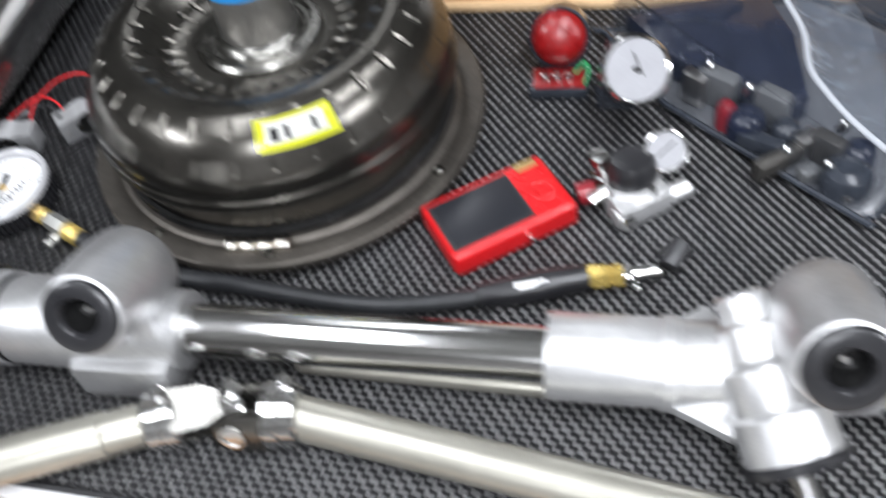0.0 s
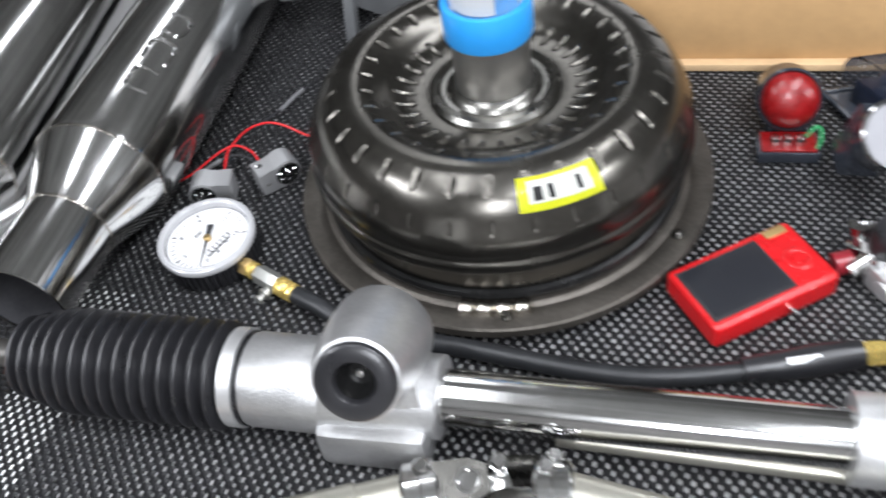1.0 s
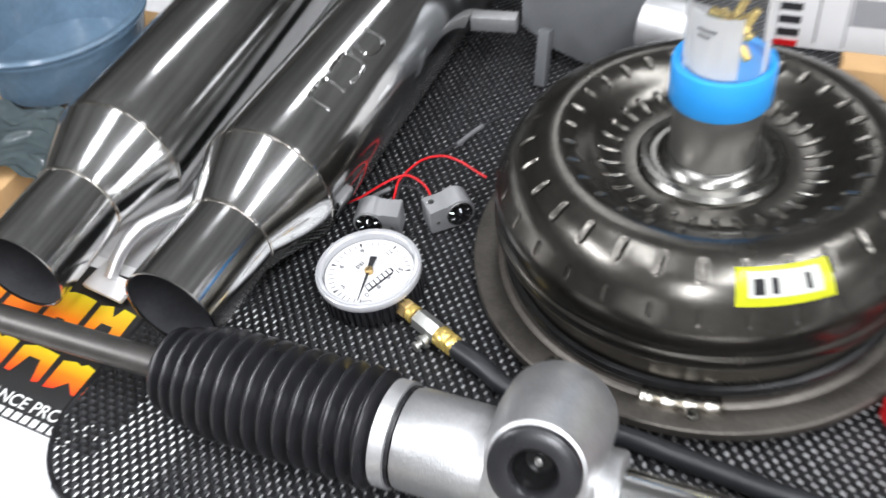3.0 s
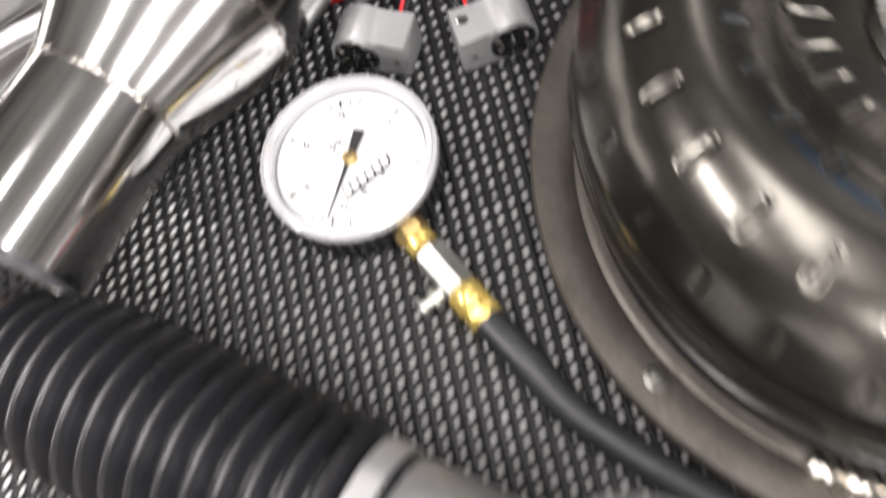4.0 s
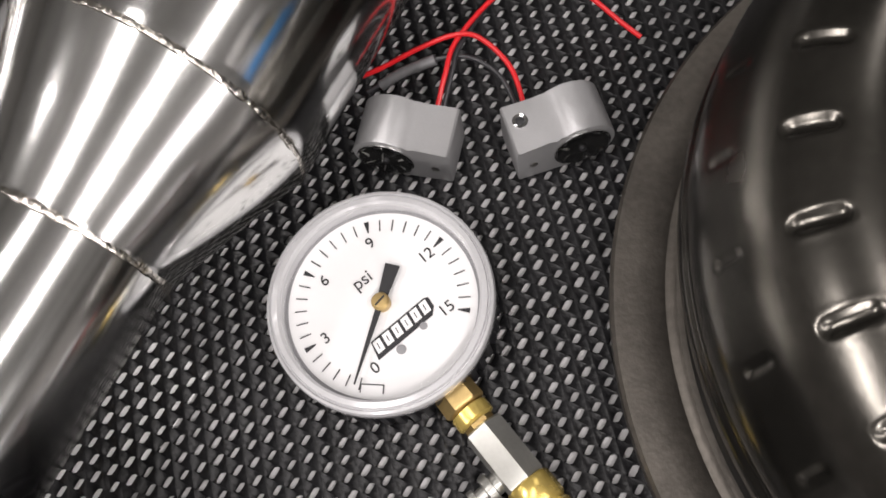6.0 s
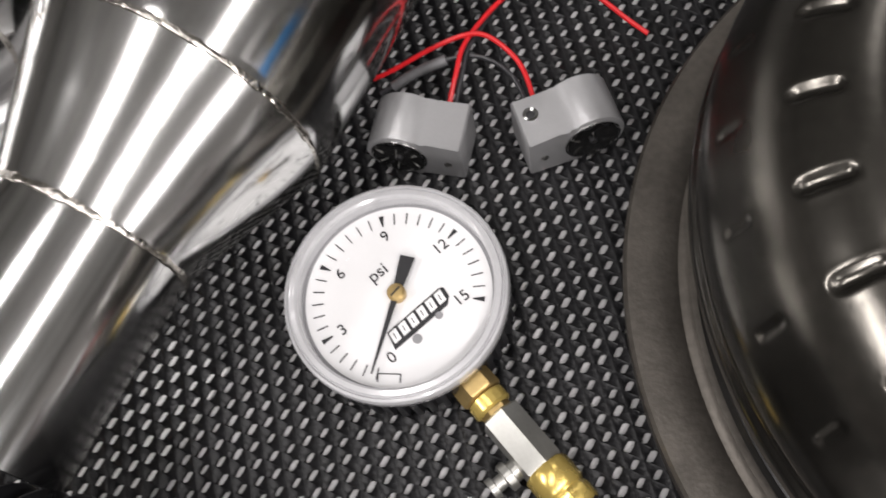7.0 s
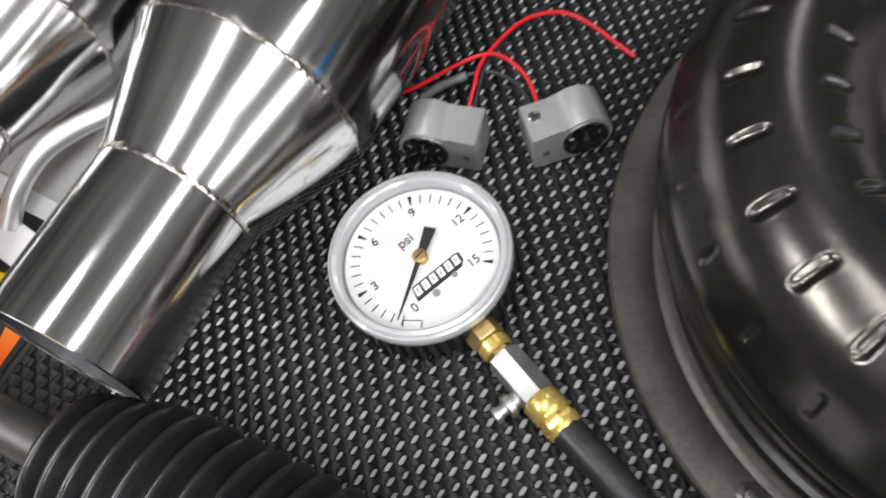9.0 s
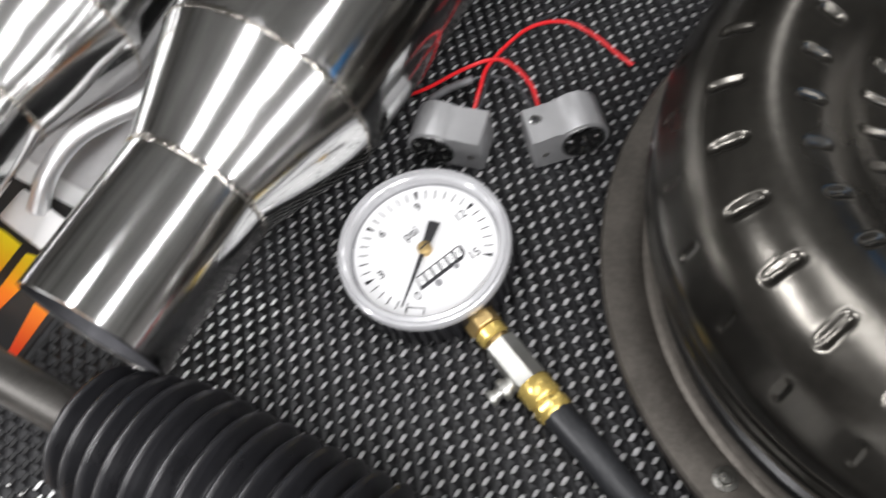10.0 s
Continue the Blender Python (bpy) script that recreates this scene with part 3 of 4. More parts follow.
part("bleed_valve", lathe([(0, 0.0), (0.0032, 0.0), (0.0032, 0.0075), (0.0043, 0.0078), (0.0043, 0.0100), (0.0022, 0.0104), (0.0022, 0.0130), (0.0032, 0.0132), (0.0032, 0.0150), (0, 0.0150)], 16, along(vb, vb + side)), M_NICKEL, hose, "small bright bleed valve")
part("brass_collar", lathe([(0, 0.0326), (0.0062, 0.0326), (0.0068, 0.0334), (0.0068, 0.0400), (0.0059, 0.0412), (0.0066, 0.0424), (0.0066, 0.0465), (0.0058, 0.0475), (0, 0.0475)], 8, along(st(0), st(0.01))), M_BRASS, hose, "yellow brass collar")
h0 = st(0.046)
HOSE = [tuple(h0), (-0.1206, -0.0980, 0.0108), (-0.1050, -0.1100, 0.0088), (-0.0850, -0.1195, 0.008), (-0.0609, -0.1290, 0.008), (-0.0305, -0.1390, 0.008), (-0.0165, -0.1440, 0.008), (0.0359, -0.1624, 0.008), (0.0762, -0.1706, 0.008), (0.1224, -0.1715, 0.008), (0.150, -0.1705, 0.008)]
part("rubber_tube", sweep(HOSE, 0.0058, 18, 12), M_HOSE, hose)
part("strain_relief", sweep([(0.118, -0.1716, 0.0090), (0.140, -0.171, 0.0095), (0.160, -0.1697, 0.0098), (0.1815, -0.1685, 0.0098)], 0.009, 20, 8, None, ((0, 0.12, 0.6, 1), (0.0072, 0.0078, 0.0095, 0.0082))), M_RUBBER, hose, "thick black rubber grip")
# White strip imitates the gloss on the rubber grip.
part("grip_highlight", block(0.018, 0.0036, 0.0004, pose(0.1490, -0.1740, 0.0178, 38, 0, 3), 0.0001), M_PAPER, hose, "white strip standing in for a highlight")
e0, e1 = Vector((0.1810, -0.1686, 0.0098)), Vector((0.2075, -0.1700, 0.0100))
part("brass_end", lathe([(0, 0), (0.0070, 0), (0.0074, 0.0006), (0.0074, 0.0125), (0.0064, 0.0132), (0.0064, 0.0150), (0.0072, 0.0156), (0.0072, 0.0205), (0, 0.0205)], 6, along(e0, e1)), M_BRASS, hose, "yellow brass nut")
part("chuck_stem", lathe([(0, 0.0205), (0.0062, 0.0205), (0.0066, 0.0250), (0.0045, 0.0262), (0.0045, 0.0400), (0.0038, 0.0420), (0, 0.0420)], 20, along(e0, e1)), M_CHROME, hose, "bright chrome stem")
part("stem_tab", block(0.004, 0.012, 0.003, pose(0.2075, -0.1725, 0.0035, 0, 0, 12), 0.0006), M_CHROME, hose)
part("chuck_cap", lathe([(0, 0), (0.0062, 0), (0.0068, 0.0006), (0.0072, 0.0150), (0.0066, 0.0165), (0, 0.0165)], 24, along((0.2275, -0.1665, 0.0085), (0.2400, -0.1530, 0.0150))), M_RUBBER, hose, "black angled chuck")

# ---- lamp blocks with wires ----


def lamp_block(m, flip):
    """A clamp of satin aluminium: a barrel with a clear lens, and a flat tab with a screw hole. Front towards -y."""
    ob = thing("lamp_block", "small satin aluminium lamp block with a clear lens", "lamp", m, "lamp blocks beside the gauge")
    r, depth, tab, th = 0.0106, 0.0165, 0.0098, 0.0165
    pts = []
    for k in range(25):
        a = math.radians(54 + k * (360 - 54 - 52) / 24)
        pts.append((r * math.cos(a), r + r * math.sin(a)))
    pts = [p for p in pts if not (p[0] > 0.0055 and p[1] < 0.006)]
    out = pts + [(0.0065, 0.0006), (r + tab - 0.0006, 0.0006), (r + tab, 0.0012), (r + tab, th + 0.0015), (r + tab - 0.0006, th + 0.0022), (0.0098, th + 0.0022), (0.0078, th + 0.0027)]
    if flip:
        out = [(-x, y) for x, y in out][::-1]
    bm = extrude_outline(out, depth, pose(0, depth / 2, 0, 90, 0, 0), 0.0006)
    part("body", bm, M_ALUB, ob)
    sg = -1 if flip else 1
    front = pose(0, -depth / 2 - 0.00012, r, 90, 0, 0)
    part("rim", lathe([(0.0084, 0.0), (0.0090, 0.0), (0.0090, 0.0005), (0.0084, 0.0006)], 36, front, closed=True), M_CHROME, ob, "thin bright rim")
    # Dark disc: the mat mirrored in a chrome bowl, put into the colour.
    bm = bmesh.new()
    hub = bm.verts.new((0, 0, 0.0002))
    ring = [bm.verts.new((0.0084 * math.cos(math.pi * k / 9), 0.0084 * math.sin(math.pi * k / 9), 0.0012 if k % 2 else 0.0002)) for k in range(18)]
    for k in range(18):
        bm.faces.new((hub, ring[k], ring[(k + 1) % 18]))
    bmesh.ops.transform(bm, matrix=front, verts=bm.verts)
    part("reflector", bm, M_BLACKSTEEL, ob, "pleated reflector, coloured dark for the mat it mirrors", False)
    # Upturned mirror slivers added to imitate the bowl's glints.
    for a, w, r0, r1 in ((92, 3, 0.0020, 0.0064), (150, 5, 0.0052, 0.0078), (25, 4, 0.0050, 0.0078), (262, 2, 0.0022, 0.0052), (205, 2, 0.0040, 0.0068), (330, 2, 0.0044, 0.0072)):
        rm, tilt = (r0 + r1) / 2, pose(0, 0, 0, -52, 0, 0)
        h, b = (r1 - r0) / 2, rm * math.sin(radians(w))
        m = front @ pose(rm * math.cos(radians(a)), rm * math.sin(radians(a)), 0.0006) @ tilt @ pose(0, 0, 0, 0, 0, a)
        bm = extrude_outline([(-h, -b * 0.5), (h, -b), (h, b), (-h, b * 0.5)], 0.0003, m)
        part("glint_sliver", bm, M_REFL, ob, "mirror sliver added as a glint", False)
    part("emitter", lathe([(0, 0.0014), (0.0010, 0.0013), (0.0013, 0.0002)], 12, front), M_INK, ob)
    ln = part("lens", lathe([(0, 0.0024), (0.0040, 0.0022), (0.0084, 0.0018)], 32, front), M_LENS, ob, "clear lens")
    ln.visible_shadow = False
    part("screw", lathe([(0, 0.0003), (0.0010, 0.0003), (0.0014, 0.0)], 12, pose(sg * 0.0155, -depth / 2 - 0.0001, 0.0085, 90, 0, 0)), M_HUB, ob)
    if flip:
        part("countersink", lathe([(0.0015, 0.0001), (0.0024, 0.0003), (0.0024, 0.0)], 20, pose(sg * 0.0160, 0.002, th + 0.00221), closed=True), M_CHROME, ob, "bright countersink")
        # Flat black disc paints the shade inside the hole.
        part("screw_hole_shade", lathe([(0, 0.0002), (0.0013, 0.0002), (0.0016, 0.0)], 16, pose(sg * 0.0160, 0.002, th + 0.00221)), M_INK, ob)
    return ob


lamp_block(pose(-0.2080, 0.0175, 0.0022, 0, 0, 0), False)
lamp_block(pose(-0.1540, 0.0308, 0.0022, 0, 0, 30), True)
wires = thing("wire_pair", "thin red and black wires curling behind the lamp blocks", "wire")
RED = (((-0.1965, 0.030, 0.012), (-0.1960, 0.040, 0.015), (-0.1948, 0.0525, 0.016), (-0.1846, 0.0723, 0.0155), (-0.1714, 0.0804, 0.014), (-0.1587, 0.0782, 0.012), (-0.1456, 0.0719, 0.008), (-0.1385, 0.0685, 0.0062)),
       ((-0.1690, 0.0330, 0.012), (-0.1760, 0.0450, 0.016), (-0.1868, 0.0525, 0.018), (-0.1951, 0.0535, 0.017), (-0.2060, 0.0490, 0.014), (-0.2200, 0.0420, 0.008), (-0.2300, 0.0380, 0.0050), (-0.2390, 0.0350, 0.0036)))
for w in RED:
    part("red_wire", sweep(w, 0.00085, 8, 10), M_WIRER, wires, "red wire")
for w in (((-0.1945, 0.0300, 0.012), (-0.1942, 0.0420, 0.014), (-0.1935, 0.0520, 0.0145), (-0.1850, 0.0760, 0.012), (-0.1700, 0.0950, 0.008), (-0.1556, 0.1171, 0.006), (-0.1380, 0.1400, 0.005)),
          ((-0.1705, 0.0315, 0.011), (-0.1790, 0.0430, 0.013), (-0.1900, 0.0480, 0.0135), (-0.2010, 0.0465, 0.012), (-0.2110, 0.0420, 0.009), (-0.2220, 0.0350, 0.005))):
    part("black_wire", sweep(w, 0.0008, 8, 10), M_WIREB, wires, "black wire")
part("sleeve", sweep([(-0.2010, 0.0465, 0.012), (-0.2110, 0.0420, 0.009), (-0.2180, 0.0375, 0.006)], 0.0018, 10, 6), M_WIREG, wires, "grey shrink sleeve")
part("sleeve", sweep([(-0.1640, 0.1020, 0.007), (-0.1556, 0.1171, 0.006), (-0.1490, 0.1270, 0.0055)], 0.0018, 10, 6), M_WIREG, wires, "grey shrink sleeve")

# ---- mufflers ----


def muffler(p, yaw, label):
    """Polished bullet muffler: inlet pipe, weld, cone, weld, body, cone, pipe. The inlet's weld is at p."""
    ob = thing("muffler", label, "muffler", Matrix.Translation(p) @ pose(0, 0, 0, 0, 0, yaw) @ pose(0, 0, 0, -90, 0, 0), "mufflers side by side")
    # local z runs along the body
    rp, rb, lc, lb = 0.0292, 0.0452, 0.0465, 0.330
    part("inlet_pipe", lathe([(rp - 0.0016, 0.0), (rp - 0.0016, -0.0622), (rp - 0.0010, -0.0627), (rp, -0.0623), (rp, 0.0)], 80), M_CHROME, ob)
    # Bore is coloured darker than the pipe to deepen its shade.
    part("inlet_bore", lathe([(rp - 0.0018, -0.0615), (rp - 0.0018, 0.06)], 64), M_INSIDE, ob, "inside of the pipe, coloured dark for its shade")
    part("front_cone", lathe([(rp + 0.0004, 0.0), (rp + 0.0006, 0.002), (rp + (rb - rp) * 0.5, lc * 0.5), (rb, lc - 0.001), (rb + 0.0003, lc)], 96), M_CHROME, ob)
    part("body", lathe([(rb, lc), (rb + 0.0008, lc + 0.004), (rb + 0.0008, lc + lb - 0.004), (rb, lc + lb)], 96), M_CHROME, ob)
    part("rear_cone", lathe([(rb, lc + lb), (rp, lc + lb + lc), (rp, lc + lb + lc + 0.06), (0, lc + lb + lc + 0.06)], 80), M_CHROME, ob)
    for z, r, n, rr in ((0.0, rp, 40, 0.0017), (lc, rb, 64, 0.0014)):
        rng = random.Random(int(r * 1e5))
        ph = [rng.uniform(0.8, 1.25) for _ in range(n)]
        ring = []
        for k in range(n * 4):
            a = 2 * math.pi * k / (n * 4)
            g = rr * 0.8 * (0.82 + 0.18 * abs(math.sin(math.pi * k / 4))) * ph[k // 4]
            ring.append([((r + 0.6 * g * math.cos(b)) * math.cos(a), (r + 0.6 * g * math.cos(b)) * math.sin(a), z + g * math.sin(b)) for b in (-1.6, -0.9, 0, 0.9, 1.6)])
        bm = bmesh.new()
        vv = [[bm.verts.new(c) for c in row] for row in ring]
        for k in range(len(vv)):
            for q in range(4):
                bm.faces.new((vv[k][q], vv[(k + 1) % len(vv)][q], vv[(k + 1) % len(vv)][q + 1], vv[k][q + 1]))
        part("weld_bead", bm, M_WELD, ob, "rippled weld bead")
    return ob


mufA = muffler((-0.2772, -0.0442, 0.0480), -13.6, "polished steel muffler with welded cone, lying on the mat")
mufB = muffler((-0.3863, -0.0212, 0.0480), -9.7, "polished steel muffler with welded cone, beside its twin")
# pressed maker's mark on the flank: plain raised shapes
for k, pts in enumerate(([(0.008, 0.010), (-0.006, 0.010), (-0.008, 0.0), (-0.006, -0.010), (0.008, -0.010)], [(-0.008, -0.010), (-0.008, 0.008), (0.0, 0.011), (0.008, 0.008), (0.008, -0.010)], [(-0.008, 0.010), (0.007, 0.010), (0.007, -0.006), (0.002, -0.011), (-0.007, -0.008)])):
    m = pose(0, 0, 0, 0, 0, -62) @ pose(0.0456, 0, 0.100 + 0.030 * k) @ pose(0, 0, 0, 90, 0, 90)
    part("pressed_mark", sweep([m @ Vector((x, y, -x * x / 0.09)) for x, y in pts], 0.0016, 8, 6), M_CHROME, mufA, "pressed maker's mark")

# ---- steering rack ----
rack = thing("steering_rack", "aluminium steering rack with a black rubber boot and mounting eyes", "steering rack")
RA, RB = Vector((-0.293, -0.1315, 0.0338)), Vector((0.172, -0.2356, 0.0320))
RD = (RB - RA).normalized()
RM = along(RA, RB)


def on_rack(d):
    return RA + RD * d


prof = [(0.0075, 0.004), (0.0095, 0.0)]
for k in range(15):
    z0 = 0.006 + k * 0.0088
    big = min(0.0305, 0.0235 + 0.0022 * k) if k < 4 else 0.0308
    prof += [(big - 0.0074, z0 + 0.0006), (big - 0.0066, z0 + 0.0014), (big - 0.0014, z0 + 0.0032), (big - 0.0004, z0 + 0.0038), (big, z0 + 0.0046), (big - 0.0004, z0 + 0.0054), (big - 0.0014, z0 + 0.0060), (big - 0.0066, z0 + 0.0078), (big - 0.0074, z0 + 0.0086)]
prof += [(0.0255, 0.139), (0.0262, 0.141), (0.0262, 0.150)]
part("rubber_boot", lathe(prof, 64, RM), M_RUBBER, rack, "black ribbed rubber boot")
part("boot_clamp", lathe([(0.0262, 0.1395), (0.0276, 0.1398), (0.0276, 0.1475), (0.0262, 0.1478)], 64, RM, closed=True), M_ALUS, rack, "bright clamp band")
part("tie_rod", lathe([(0, -0.16), (0.0085, -0.16), (0.0085, 0.0), (0.0080, 0.006), (0, 0.006)], 28, RM), M_ROD, rack, "grey steel tie rod")
part("left_housing", lathe([(0.0240, 0.1500), (0.0255, 0.1505), (0.0258, 0.1520), (0.0262, 0.1530), (0.0262, 0.1900), (0.0250, 0.1940), (0.0240, 0.1990), (0.0235, 0.2300), (0.0225, 0.2340), (0.0225, 0.2560), (0.0215, 0.2570), (0.0140, 0.2570)], 64, RM), M_ALU, rack, "cast aluminium housing")
part("tube", lathe([(0.0140, 0.2560), (0.0152, 0.2565), (0.0152, 0.470), (0.014, 0.470)], 56, RM), M_CHROME, rack, "bright steel tube")


def eye(face, out, label):
    """A mounting eye: a cast cylinder with a black rubber bush, its face at `face`, looking along `out`."""
    out = Vector(out).normalized()
    m = along(face, Vector(face) + out)
    e = part("mounting_eye", lathe([(0.0170, 0.0), (0.0206, 0.0), (0.0222, -0.0012), (0.0250, -0.012), (0.0274, -0.040), (0.0274, -0.058), (0.0260, -0.0610), (0.0, -0.0618)], 64, m), M_ALU, rack, "cast aluminium mounting eye")
    part("bush", lathe([(0.0092, -0.004), (0.0098, 0.0012), (0.0112, 0.0030), (0.0180, 0.0036), (0.0200, 0.0024), (0.0206, 0.0002), (0.017, -0.002)], 48, m), M_RUBBER, e, "black rubber bush")
    part("bush_bore", lathe([(0.0098, 0.0005), (0.0085, -0.006), (0.0060, -0.010), (0.0, -0.010)], 32, m), M_BLACKSTEEL, e)
    part("centre_pin", lathe([(0, -0.0075), (0.0018, -0.0078), (0.0022, -0.0098)], 12, m), M_HUB, e)
    return e


EYE_OUT = (-0.12, -0.86, 0.50)
eye((-0.0785, -0.2100, 0.0855), EYE_OUT, "")
for sx in (-1, 1):
    b0 = Vector((-0.079 + sx * 0.020, -0.200, 0.048))
    part("gusset", extrude_outline([(-0.006, 0.0), (0.006, 0.0), (0.004, 0.034), (-0.003, 0.036)], 0.006, Matrix.Translation(b0) @ pose(0, 0, 0, 62, 0, -8 + sx * 6), 0.001), M_ALU, rack)
part("foot", block(0.060, 0.030, 0.030, Matrix.Translation((-0.080, -0.196, 0.0035)) @ pose(0, 0, 0, 0, 0, -11), 0.006), M_ALU, rack)

HR = 0.4560
part("right_housing", lathe([(0.0150, HR), (0.0222, HR + 0.0005), (0.0230, HR + 0.0020), (0.0230, HR + 0.080), (0.022, HR + 0.12), (0.018, HR + 0.16), (0.0, HR + 0.16)], 56, RM), M_ALUS, rack, "machined aluminium housing")
part("set_screw", lathe([(0, 0.0012), (0.0040, 0.0012), (0.0050, 0.0)], 24, Matrix.Translation((0.1820, -0.2480, 0.0485)) @ pose(0, 0, 0, 35, 8, 0)), M_HUB, rack)
px0, px1 = Vector((0.2460, -0.2330, 0.0660)), Vector((0.2620, -0.3080, 0.0190))
part("pinion_tower", lathe([(0, -0.002), (0.0105, -0.002), (0.0125, 0.0), (0.0125, 0.012), (0.0160, 0.0145), (0.0165, 0.030), (0.0215, 0.034), (0.0220, 0.052), (0.0212, 0.0545), (0.0235, 0.057), (0.0237, 0.078), (0.0, 0.078)], 40, along(px0, px1)), M_ALUS, rack, "machined pinion housing")
pd = (px1 - px0).normalized()
part("pinion_seal", lathe([(0, 0.078), (0.0250, 0.078), (0.0262, 0.080), (0.0250, 0.084), (0, 0.084)], 40, along(px0, px1)), M_RUBBER, rack, "black rubber seal")
part("pinion_spline", lathe([(0, 0.084), (0.0055, 0.084), (0.0065, 0.086), (0.0065, 0.112), (0, 0.112)], 18, along(px0, px1)), M_CHROME, rack, "splined input shaft", False)
def fin(pts, z, h):
    """A cast web between the housing and the pinion tower."""
    part("cast_fin", extrude_outline(pts, h, pose(0, 0, z), 0.0012), M_ALUS, rack, "machined triangular web")


fin([(0.203, -0.262), (0.234, -0.287), (0.246, -0.266), (0.240, -0.240), (0.206, -0.248)], 0.021, 0.006)
fin([(0.217, -0.2245), (0.236, -0.217), (0.244, -0.235), (0.220, -0.238)], 0.034, 0.006)
part("bearing_rib", lathe([(0.0228, 0.512), (0.0246, 0.513), (0.0246, 0.521), (0.0228, 0.522)], 56, RM, closed=True), M_ALUS, rack)
eye((0.2765, -0.2900, 0.0855), EYE_OUT, "")
part("right_tube", lathe([(0, 0.60), (0.0150, 0.60), (0.0150, 0.82), (0, 0.82)], 40, RM), M_TUBE, rack, "bright steel tube")
rodm = thing("thin_shaft", "thin bright metal rod lying beside the rack tube", "rod")
part("bar", rod((0.0144, -0.2021, 0.0090), (0.1680, -0.2411, 0.0090), 0.0058), M_TUBE, rodm)
part("end_tab", block(0.016, 0.007, 0.006, pose(0.018, -0.2040, 0.0125, 0, 0, -14), 0.001), M_CHROME, rodm)

# ---- steering shaft with universal joint ----
shaft = thing("steering_shaft", "pale plated steering shaft with a bright universal joint", "steering shaft")
sA, sJ0, sJ1, sB = Vector((-0.2100, -0.2570, 0.0155)), Vector((-0.0600, -0.2335, 0.0160)), Vector((0.0130, -0.2400, 0.0160)), Vector((0.2300, -0.3260, 0.0155))
mA = along(sA, sJ0)
lA, lB = (sJ0 - sA).length, (sB - sJ1).length
part("left_shaft", lathe([(0, 0), (0.0125, 0), (0.0130, 0.0006), (0.0130, lA - 0.030), (0.0120, lA - 0.029), (0.0120, lA), (0, lA)], 36, mA), M_TUBE, shaft)
mB = along(sJ1, sB)
part("right_shaft", lathe([(0, 0), (0.0118, 0), (0.0123, 0.0006), (0.0123, lB), (0, lB)], 36, mB), M_TUBE, shaft)


def yoke(m, name):
    y = part(name, lathe([(0, -0.006), (0.0150, -0.006), (0.0168, -0.004), (0.0168, 0.004), (0.0176, 0.005), (0.0176, 0.012), (0.0160, 0.014), (0, 0.014)], 32, m), M_CHROME, shaft, "bright forged yoke")
    for s in (-1, 1):
        part("yoke_arm", extrude_outline([(-0.0120, 0), (0.0120, 0), (0.0112, 0.018), (0.0070, 0.027), (-0.0070, 0.027), (-0.0112, 0.018)], 0.0075, m @ pose(0, s * 0.0122 + 0.00375, 0.011, 90, 0, 0), 0.0016), M_COLLAR, y)
        part("bearing_cap", lathe([(0, 0.0006), (0.0048, 0.0004), (0.0052, 0.0018), (0.0066, 0.0018), (0.0068, 0.0)], 24, m @ pose(0, s * 0.0160, 0.028, -90 * s, 0, 0)), M_CHROME, y, "bearing cap")
    return y


YA, YB = along(sJ0, sJ0 + Vector((0.97, 0.08, 0.02))), along(sJ1, sJ1 + Vector((-0.97, 0.10, 0.02)))
yoke(YA @ pose(0, 0, 0, 0, 0, 20), "yoke")
yoke(YB @ pose(0, 0, 0, 0, 0, 110), "yoke")
mid = (sJ0 + sJ1) / 2 + Vector((0, 0.001, 0.001))
part("cross_block", block(0.019, 0.019, 0.019, Matrix.Translation(mid - Vector((0, 0, 0.0095))) @ pose(0, 0, 0, 18, 12, 20), 0.004), M_CHROME, shaft)
for bx, by, bz in ((-0.0560, -0.2270, 0.0290), (-0.0170, -0.2270, 0.0280), (0.0060, -0.2330, 0.0290), (0.0110, -0.2250, 0.0240)):
    part("clamp_bolt", lathe([(0, 0.0085), (0.0030, 0.0085), (0.0042, 0.0075), (0.0042, 0.0025), (0.0052, 0.0020), (0.0052, -0.006), (0, -0.006)], 6, Matrix.Translation((bx, by, bz)) @ pose(0, 0, 0, 12, 8, 15)), M_CHROME, shaft, "bright clamp bolt")

# ---- red pocket camera ----
dev = thing("compact_camera", "red compact camera lying on its front with a dark screen", "camera", pose(0.1357, -0.1140, 0.0033, 0, 0, 22.5))
part("body", block(0.0830, 0.0500, 0.0180, None, 0.0042, None, 4), M_RED, dev)
part("screen_frame", block(0.0540, 0.0405, 0.0010, pose(-0.0115, 0, 0.0176), 0.0006), M_INK, dev)
part("screen", block(0.0500, 0.0370, 0.0006, pose(-0.0115, 0, 0.0184), 0.0002), M_SCREEN, dev, "dark glossy screen")
part("dial_pad", lathe([(0.0052, 0.0), (0.0085, 0.0), (0.0085, 0.0008), (0.0078, 0.0012), (0.0058, 0.0012), (0.0052, 0.0008)], 32, pose(0.0285, -0.004, 0.0180), closed=True), M_RED, dev)
part("dial_button", lathe([(0, 0.0012), (0.0038, 0.0011), (0.0044, 0.0)], 24, pose(0.0285, -0.004, 0.0180)), M_RED, dev)
for x, y in ((0.0215, 0.0115), (0.0350, 0.0115), (0.0215, -0.0170), (0.0350, -0.0170)):
    part("button", lathe([(0, 0.0010), (0.0019, 0.0009), (0.0024, 0.0)], 20, pose(x, y, 0.0180)), M_RED, dev)
part("thumb_rest", block(0.014, 0.006, 0.0012, pose(0.0290, 0.0195, 0.0178), 0.0005), M_BRASSD, dev)
